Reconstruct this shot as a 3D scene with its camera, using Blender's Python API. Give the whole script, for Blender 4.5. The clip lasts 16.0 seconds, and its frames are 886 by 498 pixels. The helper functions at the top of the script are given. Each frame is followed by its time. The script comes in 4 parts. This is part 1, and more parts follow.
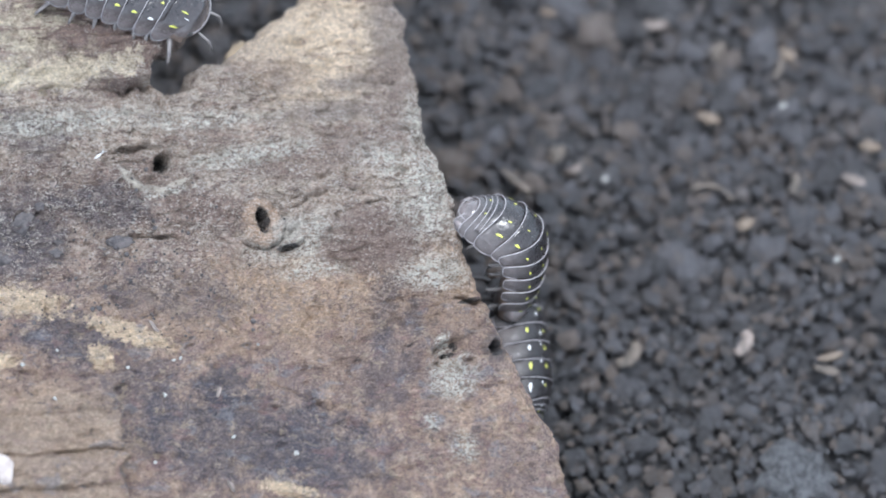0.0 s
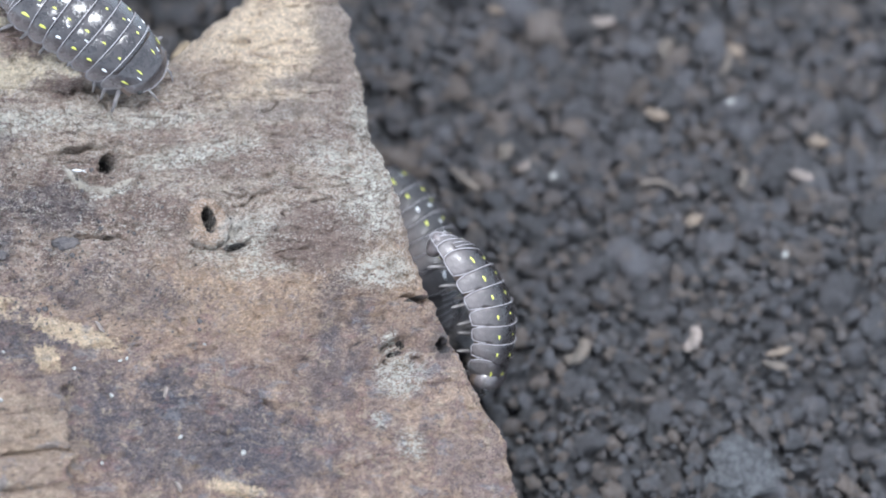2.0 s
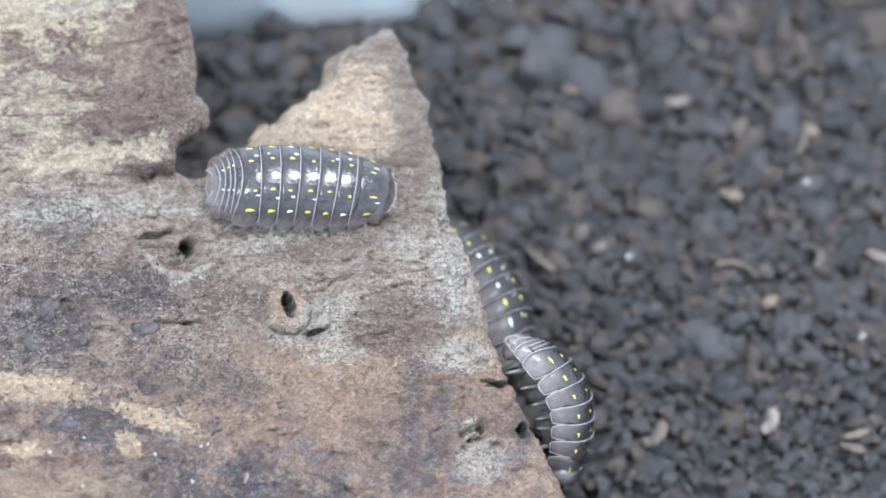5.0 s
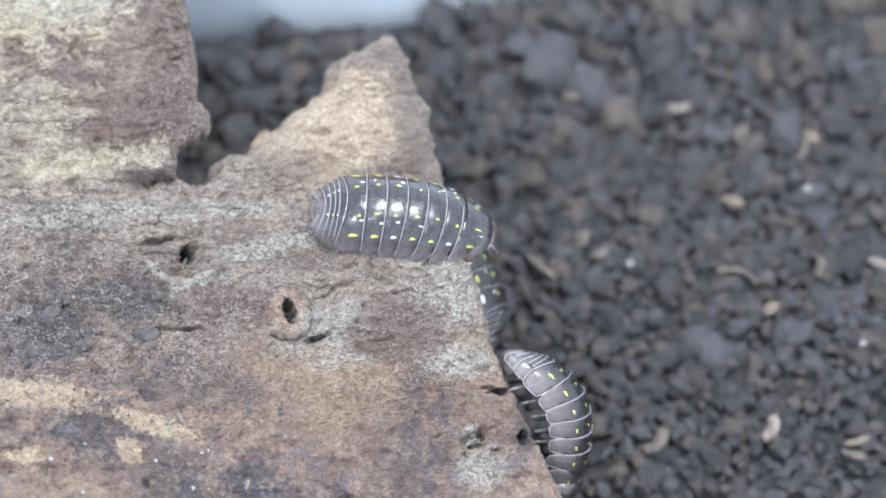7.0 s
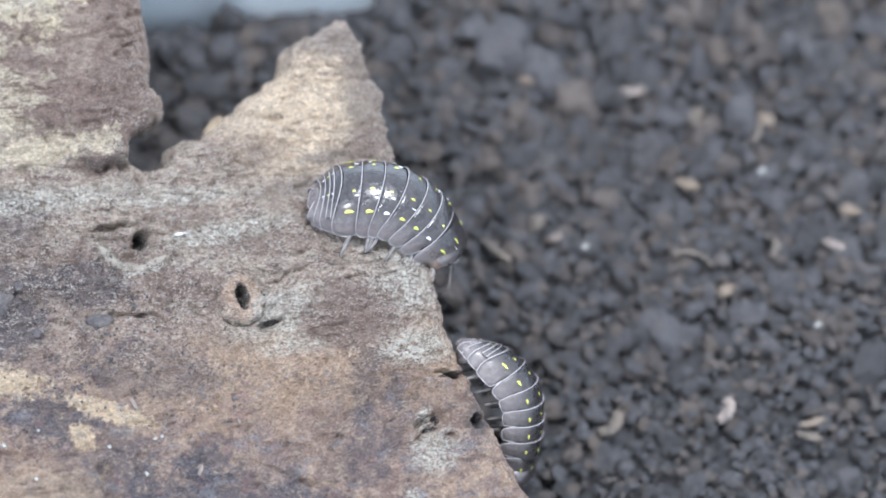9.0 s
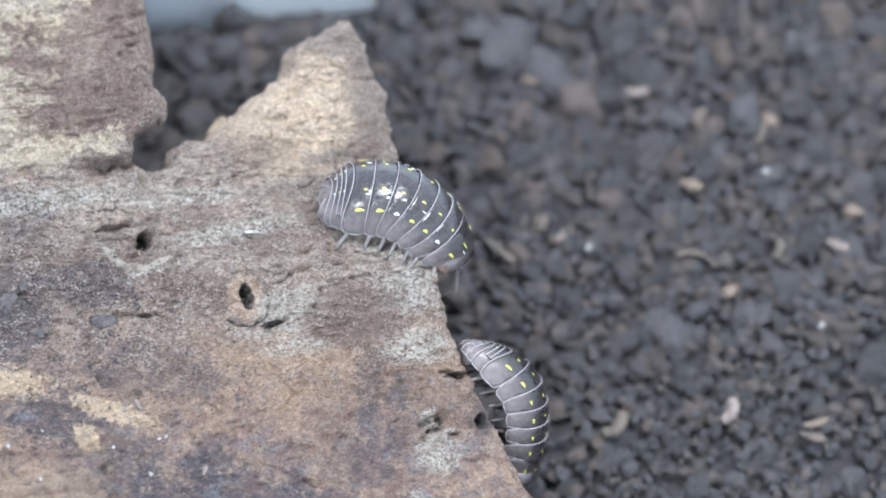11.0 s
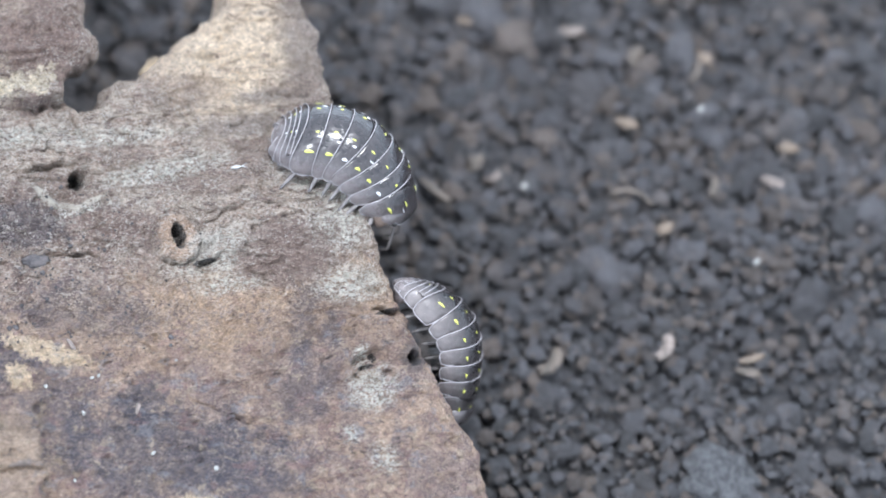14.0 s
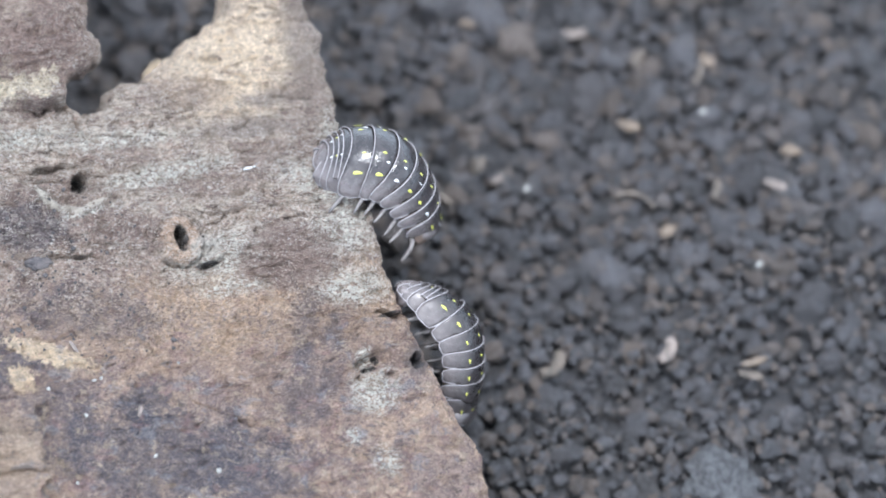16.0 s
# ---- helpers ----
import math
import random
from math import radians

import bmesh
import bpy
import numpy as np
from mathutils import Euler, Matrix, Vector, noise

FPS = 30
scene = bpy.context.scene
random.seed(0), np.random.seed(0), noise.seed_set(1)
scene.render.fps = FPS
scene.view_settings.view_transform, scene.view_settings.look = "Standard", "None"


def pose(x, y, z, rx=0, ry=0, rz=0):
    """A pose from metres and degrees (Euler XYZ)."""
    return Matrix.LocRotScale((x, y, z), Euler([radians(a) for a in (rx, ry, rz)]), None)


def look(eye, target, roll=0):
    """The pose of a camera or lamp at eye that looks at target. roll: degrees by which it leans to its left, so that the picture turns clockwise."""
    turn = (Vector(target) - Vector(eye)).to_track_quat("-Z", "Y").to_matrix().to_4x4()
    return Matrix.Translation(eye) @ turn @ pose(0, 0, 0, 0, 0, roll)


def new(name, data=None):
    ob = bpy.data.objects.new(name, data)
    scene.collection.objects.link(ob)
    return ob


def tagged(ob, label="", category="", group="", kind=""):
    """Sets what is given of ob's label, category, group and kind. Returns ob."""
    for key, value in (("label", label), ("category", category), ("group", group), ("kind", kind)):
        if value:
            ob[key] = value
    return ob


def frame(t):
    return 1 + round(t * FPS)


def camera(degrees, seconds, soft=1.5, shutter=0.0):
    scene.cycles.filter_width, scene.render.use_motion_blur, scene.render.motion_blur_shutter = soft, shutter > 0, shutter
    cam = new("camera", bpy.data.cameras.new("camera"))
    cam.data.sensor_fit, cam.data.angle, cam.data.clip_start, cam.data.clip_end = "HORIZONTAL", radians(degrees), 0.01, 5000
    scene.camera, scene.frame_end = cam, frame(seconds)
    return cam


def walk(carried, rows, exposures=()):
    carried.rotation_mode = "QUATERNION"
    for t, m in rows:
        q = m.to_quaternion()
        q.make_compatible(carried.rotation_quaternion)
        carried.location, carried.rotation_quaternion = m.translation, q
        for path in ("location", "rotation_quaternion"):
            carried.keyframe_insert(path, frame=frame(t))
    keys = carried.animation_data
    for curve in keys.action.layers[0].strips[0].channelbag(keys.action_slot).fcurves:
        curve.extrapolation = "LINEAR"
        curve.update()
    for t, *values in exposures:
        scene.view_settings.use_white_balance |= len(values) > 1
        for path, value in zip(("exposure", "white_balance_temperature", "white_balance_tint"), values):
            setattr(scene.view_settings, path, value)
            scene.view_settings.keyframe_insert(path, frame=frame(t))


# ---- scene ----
MM = 0.001
cam = camera(18, 16.0, soft=1.7)
cam.data.dof.use_dof = True
cam.data.dof.focus_distance = 0.2452
cam.data.dof.aperture_fstop = 13.5
PATH = [
    (0, pose(-0.00108, -0.13449, 0.22491, 29.424, -0.271, 0.793)),
    (0.5, pose(-0.00052, -0.13451, 0.22490, 29.419, -0.323, 0.724)),
    (1, pose(0.00005, -0.13450, 0.22490, 29.421, -0.343, 0.592)),
    (1.5, pose(0.00099, -0.13456, 0.22487, 29.412, -0.391, 0.405)),
    (2, pose(0.00185, -0.13456, 0.22488, 29.413, -0.409, 0.185)),
    (2.5, pose(0.00092, -0.13264, 0.22596, 29.728, -0.247, 0.167)),
    (3, pose(0.00001, -0.13180, 0.22644, 29.867, -0.172, 0.297)),
    (3.5, pose(-0.00109, -0.13139, 0.22668, 29.936, -0.024, 0.354)),
    (6, pose(-0.00269, -0.13034, 0.22729, 30.112, 0.115, 0.570)),
    (6.5, pose(-0.00272, -0.13028, 0.22733, 30.123, 0.107, 0.590)),
    (7, pose(-0.00258, -0.13025, 0.22734, 30.126, 0.103, 0.559)),
    (7.5, pose(-0.00224, -0.13029, 0.22732, 30.119, 0.084, 0.495)),
    (8, pose(-0.00108, -0.13070, 0.22708, 30.051, 0.035, 0.248)),
    (8.5, pose(-0.00037, -0.13094, 0.22694, 30.011, -0.000, 0.107)),
    (9, pose(0.00000, -0.13100, 0.22690, 30.000, 0.000, -0.000)),
    (11.5, pose(-0.00025, -0.13096, 0.22692, 30.007, 0.021, 0.034)),
    (12, pose(-0.00009, -0.13089, 0.22696, 30.018, -0.005, 0.035)),
    (12.5, pose(0.00019, -0.13091, 0.22695, 30.014, -0.023, -0.016)),
    (13, pose(0.00029, -0.13083, 0.22700, 30.028, -0.046, -0.003)),
    (13.5, pose(0.00177, -0.13108, 0.22686, 29.988, -0.166, -0.219)),
    (14, pose(0.00346, -0.13399, 0.22521, 29.512, -0.206, -0.643)),
    (14.5, pose(0.00333, -0.13401, 0.22520, 29.508, -0.197, -0.622)),
    (15, pose(0.00327, -0.13398, 0.22521, 29.512, -0.192, -0.611)),
    (15.5, pose(0.00329, -0.13389, 0.22526, 29.527, -0.187, -0.624)),
    (16, pose(0.00332, -0.13386, 0.22528, 29.533, -0.203, -0.606)),
]
walk(cam, PATH, [(0, 0.93), (2, 1.03), (3.5, 1.11), (6, 1.10), (9, 1.10), (11.5, 1.11), (16, 1.16)])

# ---- light ----
world = bpy.data.worlds.new("room")
scene.world = world
world.use_nodes = True
world.node_tree.nodes["Background"].inputs["Color"].default_value = (0.735, 0.85, 1.03, 1)
world.node_tree.nodes["Background"].inputs["Strength"].default_value = 1.36
lamp = new("lamp", bpy.data.lights.new("lamp", "AREA"))
lamp.data.shape, lamp.data.size, lamp.data.size_y = "RECTANGLE", 0.09, 0.14
lamp.data.energy, lamp.data.color = 1.75, (0.90, 0.938, 1.0)
lamp.matrix_world = look((0.085, 0.02, 0.41), (-0.005, 0, 0.005))
side_lamp = new("side_lamp", bpy.data.lights.new("side_lamp", "AREA"))
side_lamp.data.shape, side_lamp.data.size, side_lamp.data.size_y = "RECTANGLE", 0.05, 0.08
side_lamp.data.energy, side_lamp.data.color = 0.42, (0.90, 0.938, 1.0)
side_lamp.matrix_world = look((-0.13, -0.22, 0.34), (-0.005, 0, 0.005))


# ---- materials ----
class Nodes:
    """Short-hand for building a node material."""

    def __init__(self, name, plan=""):
        self.plan = plan
        self.mat = bpy.data.materials.new(name)
        self.mat.use_nodes = True
        self.tree = self.mat.node_tree
        self.bsdf = self.tree.nodes["Principled BSDF"]

    def put(self, socket, value):
        if isinstance(value, bpy.types.NodeSocket):
            self.tree.links.new(value, socket)
        elif isinstance(value, tuple) and len(value) == 3 and socket.type == "RGBA":
            socket.default_value = (*value, 1)
        else:
            socket.default_value = value

    def node(self, kind, inputs=(), operation="", data_type="", interpolation_type="", rotation_type=""):
        n = self.tree.nodes.new(kind)
        if operation:
            n.operation = operation
        if data_type:
            n.data_type = data_type
        if interpolation_type:
            n.interpolation_type = interpolation_type
        if rotation_type:
            n.rotation_type = rotation_type
        for key, value in dict(inputs).items():
            self.put(n.inputs[key], value)
        return n

    def coords(self, scale=(1, 1, 1), turn=0.0, place=(0, 0, 0)):
        """Object coordinates, or those of a named attribute, in millimetres."""
        if self.plan:
            tc = self.node("ShaderNodeAttribute")
            tc.attribute_name = self.plan
            tc = tc.outputs["Vector"]
        else:
            tc = self.node("ShaderNodeTexCoord").outputs["Object"]
        k = [1000 * v for v in scale]
        return self.node("ShaderNodeMapping", {"Vector": tc, "Scale": k, "Rotation": (0, 0, turn), "Location": place}).outputs[0]

    def noise(self, vector, scale, detail=4.0, rough=0.6, warp=0.0):
        return self.node("ShaderNodeTexNoise", {"Vector": vector, "Scale": scale, "Detail": detail, "Roughness": rough, "Distortion": warp}).outputs["Fac"]

    def ramp(self, fac, low, high):
        return self.node("ShaderNodeMapRange", {"Value": fac, "From Min": low, "From Max": high}, interpolation_type="SMOOTHSTEP").outputs[0]

    def math(self, op, a, b=0.5, c=0.5):
        return self.node("ShaderNodeMath", {0: a, 1: b, 2: c}, operation=op).outputs[0]

    def cells(self, vector, scale):
        """A random value for each cell of a Voronoi mosaic."""
        return self.node("ShaderNodeTexVoronoi", {"Vector": vector, "Scale": scale}).outputs["Color"]

    def value(self, color, k):
        return self.node("ShaderNodeHueSaturation", {"Color": color, "Value": k}).outputs[0]

    def mix(self, fac, a, b):
        n = self.node("ShaderNodeMix", data_type="RGBA")
        self.put(n.inputs["Factor"], fac), self.put(n.inputs[6], a), self.put(n.inputs[7], b)
        return n.outputs[2]

    def patch(self, x, y, rx, ry, turn=0.0, ragged=0.5, soft=0.35, grain=0.5):
        """A ragged oval patch of the local plane, in millimetres: 1 inside, 0 outside."""
        p = self.coords()
        d = self.node("ShaderNodeVectorMath", {0: p, 1: (x, y, 0)}, operation="SUBTRACT").outputs[0]
        d = self.node("ShaderNodeVectorRotate", {"Vector": d, "Angle": -turn}, rotation_type="Z_AXIS").outputs[0]
        d = self.node("ShaderNodeVectorMath", {0: d, 1: (1 / rx, 1 / ry, 0)}, operation="MULTIPLY").outputs[0]
        r = self.node("ShaderNodeVectorMath", {0: d}, operation="LENGTH").outputs["Value"]
        wob = self.math("MULTIPLY_ADD", self.noise(p, grain, 8, 0.78), 11 * ragged, -5.5 * ragged)
        return self.ramp(self.math("ADD", r, wob), 1 + soft, 1 - soft)

    def finish(self, color, rough=0.8, bump=None, strength=0.5, height=0.0002, **more):
        self.put(self.bsdf.inputs["Base Color"], color)
        self.put(self.bsdf.inputs["Roughness"], rough)
        for key, value in more.items():
            self.put(self.bsdf.inputs[key.replace("_", " ")], value)
        if bump is not None:
            b = self.node("ShaderNodeBump", {"Height": bump, "Strength": strength, "Distance": height})
            self.put(self.bsdf.inputs["Normal"], b.outputs[0])
        return self.mat


def bark_material():
    n = Nodes("weathered wood", "plan")
    p = n.coords()
    streak = n.noise(n.coords((0.32, 1.5, 1), 0.12), 1.6, 8, 0.75, 0.8)
    fine = n.noise(n.coords((0.8, 1.5, 1), 0.1), 3.2, 8, 0.8)
    blotch = n.noise(p, 0.32, 8, 0.74, 0.8)
    speck = n.noise(p, 2.6, 6, 0.85)
    grit = n.noise(n.coords((0.85, 1.15, 1), 0.1), 4.6, 3, 0.7)
    flake = n.cells(n.coords((0.75, 1.5, 1.2), 0.12), 3.4)
    grain = n.cells(p, 5.0)
    mid = n.noise(p, 0.5, 7, 0.72, 0.6)
    small = n.noise(p, 1.25, 6, 0.78)
    brown = n.mix(n.ramp(blotch, 0.42, 0.58), (0.165, 0.110, 0.096), (0.335, 0.235, 0.19))
    brown = n.mix(n.math("MULTIPLY", n.ramp(small, 0.45, 0.60), 0.7), brown, (0.48, 0.395, 0.33))
    # the lower half: tan and rust wood under a violet-brown mottled skin
    down = n.math("ADD", n.node("ShaderNodeSeparateXYZ", {0: p}).outputs["Y"], n.math("MULTIPLY_ADD", mid, 16.0, -8.0))
    low = n.ramp(down, -6.0, -10.5)
    rust = n.mix(n.ramp(mid, 0.42, 0.57), (0.27, 0.175, 0.142), (0.47, 0.325, 0.235))
    violet = n.ramp(n.noise(n.coords(place=(7, 3, 0)), 0.27, 8, 0.72, 0.8), 0.47, 0.57)
    rust = n.mix(n.math("MULTIPLY", violet, 0.6), rust, (0.18, 0.128, 0.136))
    rust = n.mix(n.math("MULTIPLY", n.ramp(small, 0.52, 0.66), 0.55), rust, (0.50, 0.385, 0.30))
    rust = n.mix(n.math("MULTIPLY", n.ramp(small, 0.46, 0.36), 0.6), rust, (0.10, 0.072, 0.072))
    brown = n.mix(n.math("MULTIPLY", low, 0.9), brown, rust)
    # bleached grey grain over the upper band
    band = n.patch(-16, 9, 36, 13, 0.05, 0.12, 0.35, 0.22)
    pale = n.math("MULTIPLY", n.ramp(streak, 0.43, 0.58), band)
    col = n.mix(n.math("MULTIPLY", pale, 0.7), brown, (0.565, 0.478, 0.392))
    # warm bare-wood tint on the spike
    col = n.mix(n.math("MULTIPLY", n.patch(-13.5, 12.0, 6.5, 5, 0.6, 0.16, 0.5, 0.5), n.ramp(streak, 0.33, 0.52)), col, (0.72, 0.57, 0.42))
    for x, y, rx, ry in ((-9.6, 18.9, 3.2, 1.4), (-6.4, 13.6, 2.2, 4.6), (-12.5, 5.6, 5, 0.9), (-9, 8.4, 4, 0.6)):
        col = n.mix(n.math("MULTIPLY", n.patch(x, y, rx, ry, 0.1, 0.2, 0.5, 0.6), 0.65), col, (0.23, 0.185, 0.165))
    # tan zone under the knot
    tan = n.math("MULTIPLY", n.patch(-11, -10.5, 16, 4.4, 0.05, 0.2, 0.5, 0.3), n.ramp(speck, 0.38, 0.58))
    col = n.mix(n.math("MULTIPLY", tan, 0.85), col, (0.56, 0.385, 0.255))
    # red-brown smooth patches; the one at (-31.3, 7.2) also holds its recess's shade in the colour
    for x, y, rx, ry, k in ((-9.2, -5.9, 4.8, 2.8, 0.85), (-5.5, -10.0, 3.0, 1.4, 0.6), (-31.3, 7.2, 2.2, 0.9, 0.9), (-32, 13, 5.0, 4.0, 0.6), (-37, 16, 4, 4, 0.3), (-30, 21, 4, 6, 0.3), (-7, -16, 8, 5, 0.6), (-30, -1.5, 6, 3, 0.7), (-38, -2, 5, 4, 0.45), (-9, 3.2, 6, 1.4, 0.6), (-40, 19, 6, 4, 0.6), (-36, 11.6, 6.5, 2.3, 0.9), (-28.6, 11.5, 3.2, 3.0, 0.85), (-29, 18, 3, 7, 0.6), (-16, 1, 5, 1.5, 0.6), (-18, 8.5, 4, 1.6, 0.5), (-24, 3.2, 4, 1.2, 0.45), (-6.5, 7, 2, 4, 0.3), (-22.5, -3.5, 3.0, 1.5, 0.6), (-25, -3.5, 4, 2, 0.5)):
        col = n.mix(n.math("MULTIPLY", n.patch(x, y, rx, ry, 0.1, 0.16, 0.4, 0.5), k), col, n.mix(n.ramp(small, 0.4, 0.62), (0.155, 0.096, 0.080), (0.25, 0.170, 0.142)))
    # the stump: cream bleached wood where the brown skin has come off
    stump = n.math("MULTIPLY", n.patch(-44, 17, 9, 13, 0, 0.2, 0.3, 0.35), n.ramp(n.noise(n.coords((0.45, 1.5, 1), 0.1), 0.45, 7, 0.7, 0.8), 0.49, 0.55))
    col = n.mix(n.math("MULTIPLY", stump, 0.85), col, n.mix(n.ramp(small, 0.4, 0.6), (0.40, 0.32, 0.25), (0.64, 0.56, 0.42)))
    # blue-black stains
    for x, y, rx, ry, k in ((-21, -23.0, 10, 4.2, 0.8), (-22.8, -18.6, 2.4, 2.4, 0.8), (-5.2, -13.0, 1.0, 2.2, 0.6), (-6.2, -17.0, 1.0, 2.0, 0.5), (-31, -19.0, 4, 4, 0.55), (-13, -24.5, 5, 3, 0.6), (-41, -7, 4, 3, 0.5), (-33, -3.0, 4, 2, 0.6), (-36.5, -14.2, 4.0, 2.0, 0.8), (-8, -12, 1.3, 4, 0.5), (-27, -10.5, 7, 2.2, 0.55), (-39, 3, 3, 2, 0.5), (-8.5, -18, 2, 4, 0.5), (-40, -5, 4, 4, 0.5)):
        col = n.mix(n.math("MULTIPLY", n.patch(x, y, rx, ry, -0.15, 0.26, 0.4, 0.5), n.math("MULTIPLY", n.math("MULTIPLY_ADD", n.ramp(small, 0.66, 0.46), 0.45, 0.55), k)), col, (0.058, 0.056, 0.080))
    # bare pale wood
    for x, y, rx, ry, turn in ((-41.0, -11.2, 4.8, 1.3, -0.1), (-31.0, -13.9, 4.0, 0.85, -0.3), (-33.3, -16.0, 1.3, 1.0, -0.5), (-42, -16.3, 1.6, 0.6, 0), (-17, -27.6, 2.6, 0.6, -0.2)):
        col = n.mix(n.math("MULTIPLY", n.patch(x, y, rx, ry, turn, 0.32, 0.16, 1.7), 0.92), col, (0.70, 0.54, 0.375))
    cream = n.math("MAXIMUM", n.patch(-37.0, 8.3, 6.2, 1.25, 0.12, 0.42, 0.25, 0.6), n.patch(-42.0, 21.0, 7.0, 3.0, 0.1, 0.5, 0.25, 0.5))
    col = n.mix(n.math("MULTIPLY", cream, n.math("MULTIPLY_ADD", n.ramp(small, 0.35, 0.55), 0.5, 0.4)), col, (0.66, 0.56, 0.41))
    # bare tan block at the foot
    col = n.mix(n.math("MULTIPLY", n.patch(-38.5, -23.5, 7.2, 5.2, 0.0, 0.22, 0.25, 0.35), n.ramp(streak, 0.3, 0.6)), col, (0.42, 0.31, 0.23))
    # white lichen crusts
    crust = n.math("MULTIPLY", n.ramp(n.math("ADD", speck, n.math("MULTIPLY_ADD", flake, 0.16, -0.08)), 0.45, 0.56), 0.82)
    for x, y, rx, ry, turn in ((-1.6, -18.0, 2.3, 1.9, 0.3), (-2.6, -15.2, 0.9, 1.0, 0), (-3.2, -8.6, 3.4, 1.6, 0.0), (-5.0, 0.4, 5.0, 1.8, -0.25), (-4.2, -3.6, 3.0, 2.2, 0.2), (-16.0, -5.8, 4.0, 1.8, 0.3), (-30.2, -0.9, 2.3, 0.3, -0.75), (-27.0, -1.7, 2.6, 0.4, 0.28), (-0.9, -24.3, 1.5, 1.3, 0), (-4.0, -22.1, 1.0, 0.8, 0), (-14.5, -8.5, 3.0, 0.8, 0.1), (-2.5, 4.5, 2.6, 3.0, 0.5), (-36, 4.2, 8, 1.0, 0.1), (-20, 1.6, 6, 0.9, 0.2), (-24, 4.5, 5, 0.7, 0.1), (-38, 24, 7, 3, 0.1)):
        col = n.mix(n.math("MULTIPLY", n.patch(x, y, rx, ry, turn, 0.2, 0.5, 0.8), crust), col, (0.63, 0.62, 0.555))
    # the knot's own wood, and holes and cracks with their inner shade painted near-black
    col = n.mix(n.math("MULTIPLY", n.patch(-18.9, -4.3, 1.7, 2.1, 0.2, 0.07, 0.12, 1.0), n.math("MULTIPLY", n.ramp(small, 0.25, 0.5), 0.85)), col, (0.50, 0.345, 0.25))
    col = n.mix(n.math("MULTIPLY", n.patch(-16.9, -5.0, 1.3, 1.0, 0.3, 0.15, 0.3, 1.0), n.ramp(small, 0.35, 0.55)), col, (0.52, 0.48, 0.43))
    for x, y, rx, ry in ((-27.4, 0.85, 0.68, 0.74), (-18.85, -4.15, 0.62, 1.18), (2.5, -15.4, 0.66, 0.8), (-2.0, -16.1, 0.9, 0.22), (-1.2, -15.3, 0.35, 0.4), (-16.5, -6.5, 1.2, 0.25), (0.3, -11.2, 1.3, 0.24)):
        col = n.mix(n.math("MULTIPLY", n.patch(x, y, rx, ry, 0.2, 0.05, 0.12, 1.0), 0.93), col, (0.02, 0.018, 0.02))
    # hue blotches on the lower skin: slate blue, dull rose and straw
    wet = n.ramp(down, -9.0, -14.0)
    for place, grain_size, low_, high_, k, tint in (((3, 9, 0), 0.55, 0.56, 0.62, 0.5, (0.21, 0.215, 0.245)), ((21, 4, 0), 0.5, 0.57, 0.63, 0.5, (0.26, 0.15, 0.145)), ((13, 31, 0), 0.85, 0.58, 0.64, 0.55, (0.47, 0.37, 0.27)), ((40, 2, 0), 1.1, 0.60, 0.66, 0.6, (0.05, 0.045, 0.052))):
        spots = n.ramp(n.noise(n.coords((0.8, 1.15, 1), 0.1, place), grain_size, 6, 0.62, 0.5), low_, high_)
        col = n.mix(n.math("MULTIPLY", n.math("MULTIPLY", spots, wet), k), col, tint)
    # the crumbly crust: clumps of pale fibre and dark pores, gathered in places, weak on the smooth lower skin and the bare spike
    calm = n.math("MAXIMUM", n.patch(-40, 19, 14, 11, 0, 0.1, 0.4, 0.3), n.patch(-11, 14.5, 9, 8, 0.6, 0.12, 0.6, 0.4))
    calm = n.math("MAXIMUM", calm, n.math("MULTIPLY", wet, 0.75))
    gather = n.math("MULTIPLY_ADD", n.ramp(n.noise(n.coords(place=(5, 17, 0)), 0.45, 5, 0.65, 0.6), 0.36, 0.62), 0.75, 0.25)
    busy = n.math("MULTIPLY", n.math("MULTIPLY_ADD", calm, -0.8, 1.0), gather)
    clump = n.noise(n.coords((0.8, 1.25, 1), 0.15), 2.0, 5, 0.7, 0.8)
    col = n.value(col, n.node("ShaderNodeMapRange", {"Value": flake, "From Min": 0.2, "From Max": 0.8, "To Min": 0.84, "To Max": 1.16}).outputs[0])
    col = n.value(col, n.node("ShaderNodeMapRange", {"Value": grain, "From Min": 0.2, "From Max": 0.8, "To Min": 0.84, "To Max": 1.16}).outputs[0])
    col = n.mix(n.math("MULTIPLY", n.ramp(clump, 0.53, 0.62), n.math("MULTIPLY", busy, 0.7)), col, n.mix(low, (0.58, 0.525, 0.47), (0.56, 0.43, 0.34)))
    col = n.mix(n.math("MULTIPLY", n.ramp(grit, 0.55, 0.63), n.math("MULTIPLY", busy, 0.85)), col, n.mix(low, (0.66, 0.61, 0.555), (0.58, 0.47, 0.40)))
    col = n.mix(n.math("MULTIPLY", n.ramp(grit, 0.44, 0.36), n.math("MULTIPLY", busy, 0.75)), col, (0.06, 0.045, 0.042))
    col = n.mix(n.math("MULTIPLY", n.ramp(clump, 0.41, 0.33), n.math("MULTIPLY_ADD", busy, 0.6, 0.12)), col, (0.075, 0.055, 0.052))
    rim = n.math("MAXIMUM", n.patch(-30.6, -0.7, 1.3, 0.34, -0.75, 0.1, 0.3, 1.0), n.math("MAXIMUM", n.patch(-28.4, -1.55, 1.1, 0.36, -0.1, 0.14, 0.35, 1.0), n.patch(-26.4, -1.0, 1.5, 0.26, 0.45, 0.1, 0.3, 1.0)))
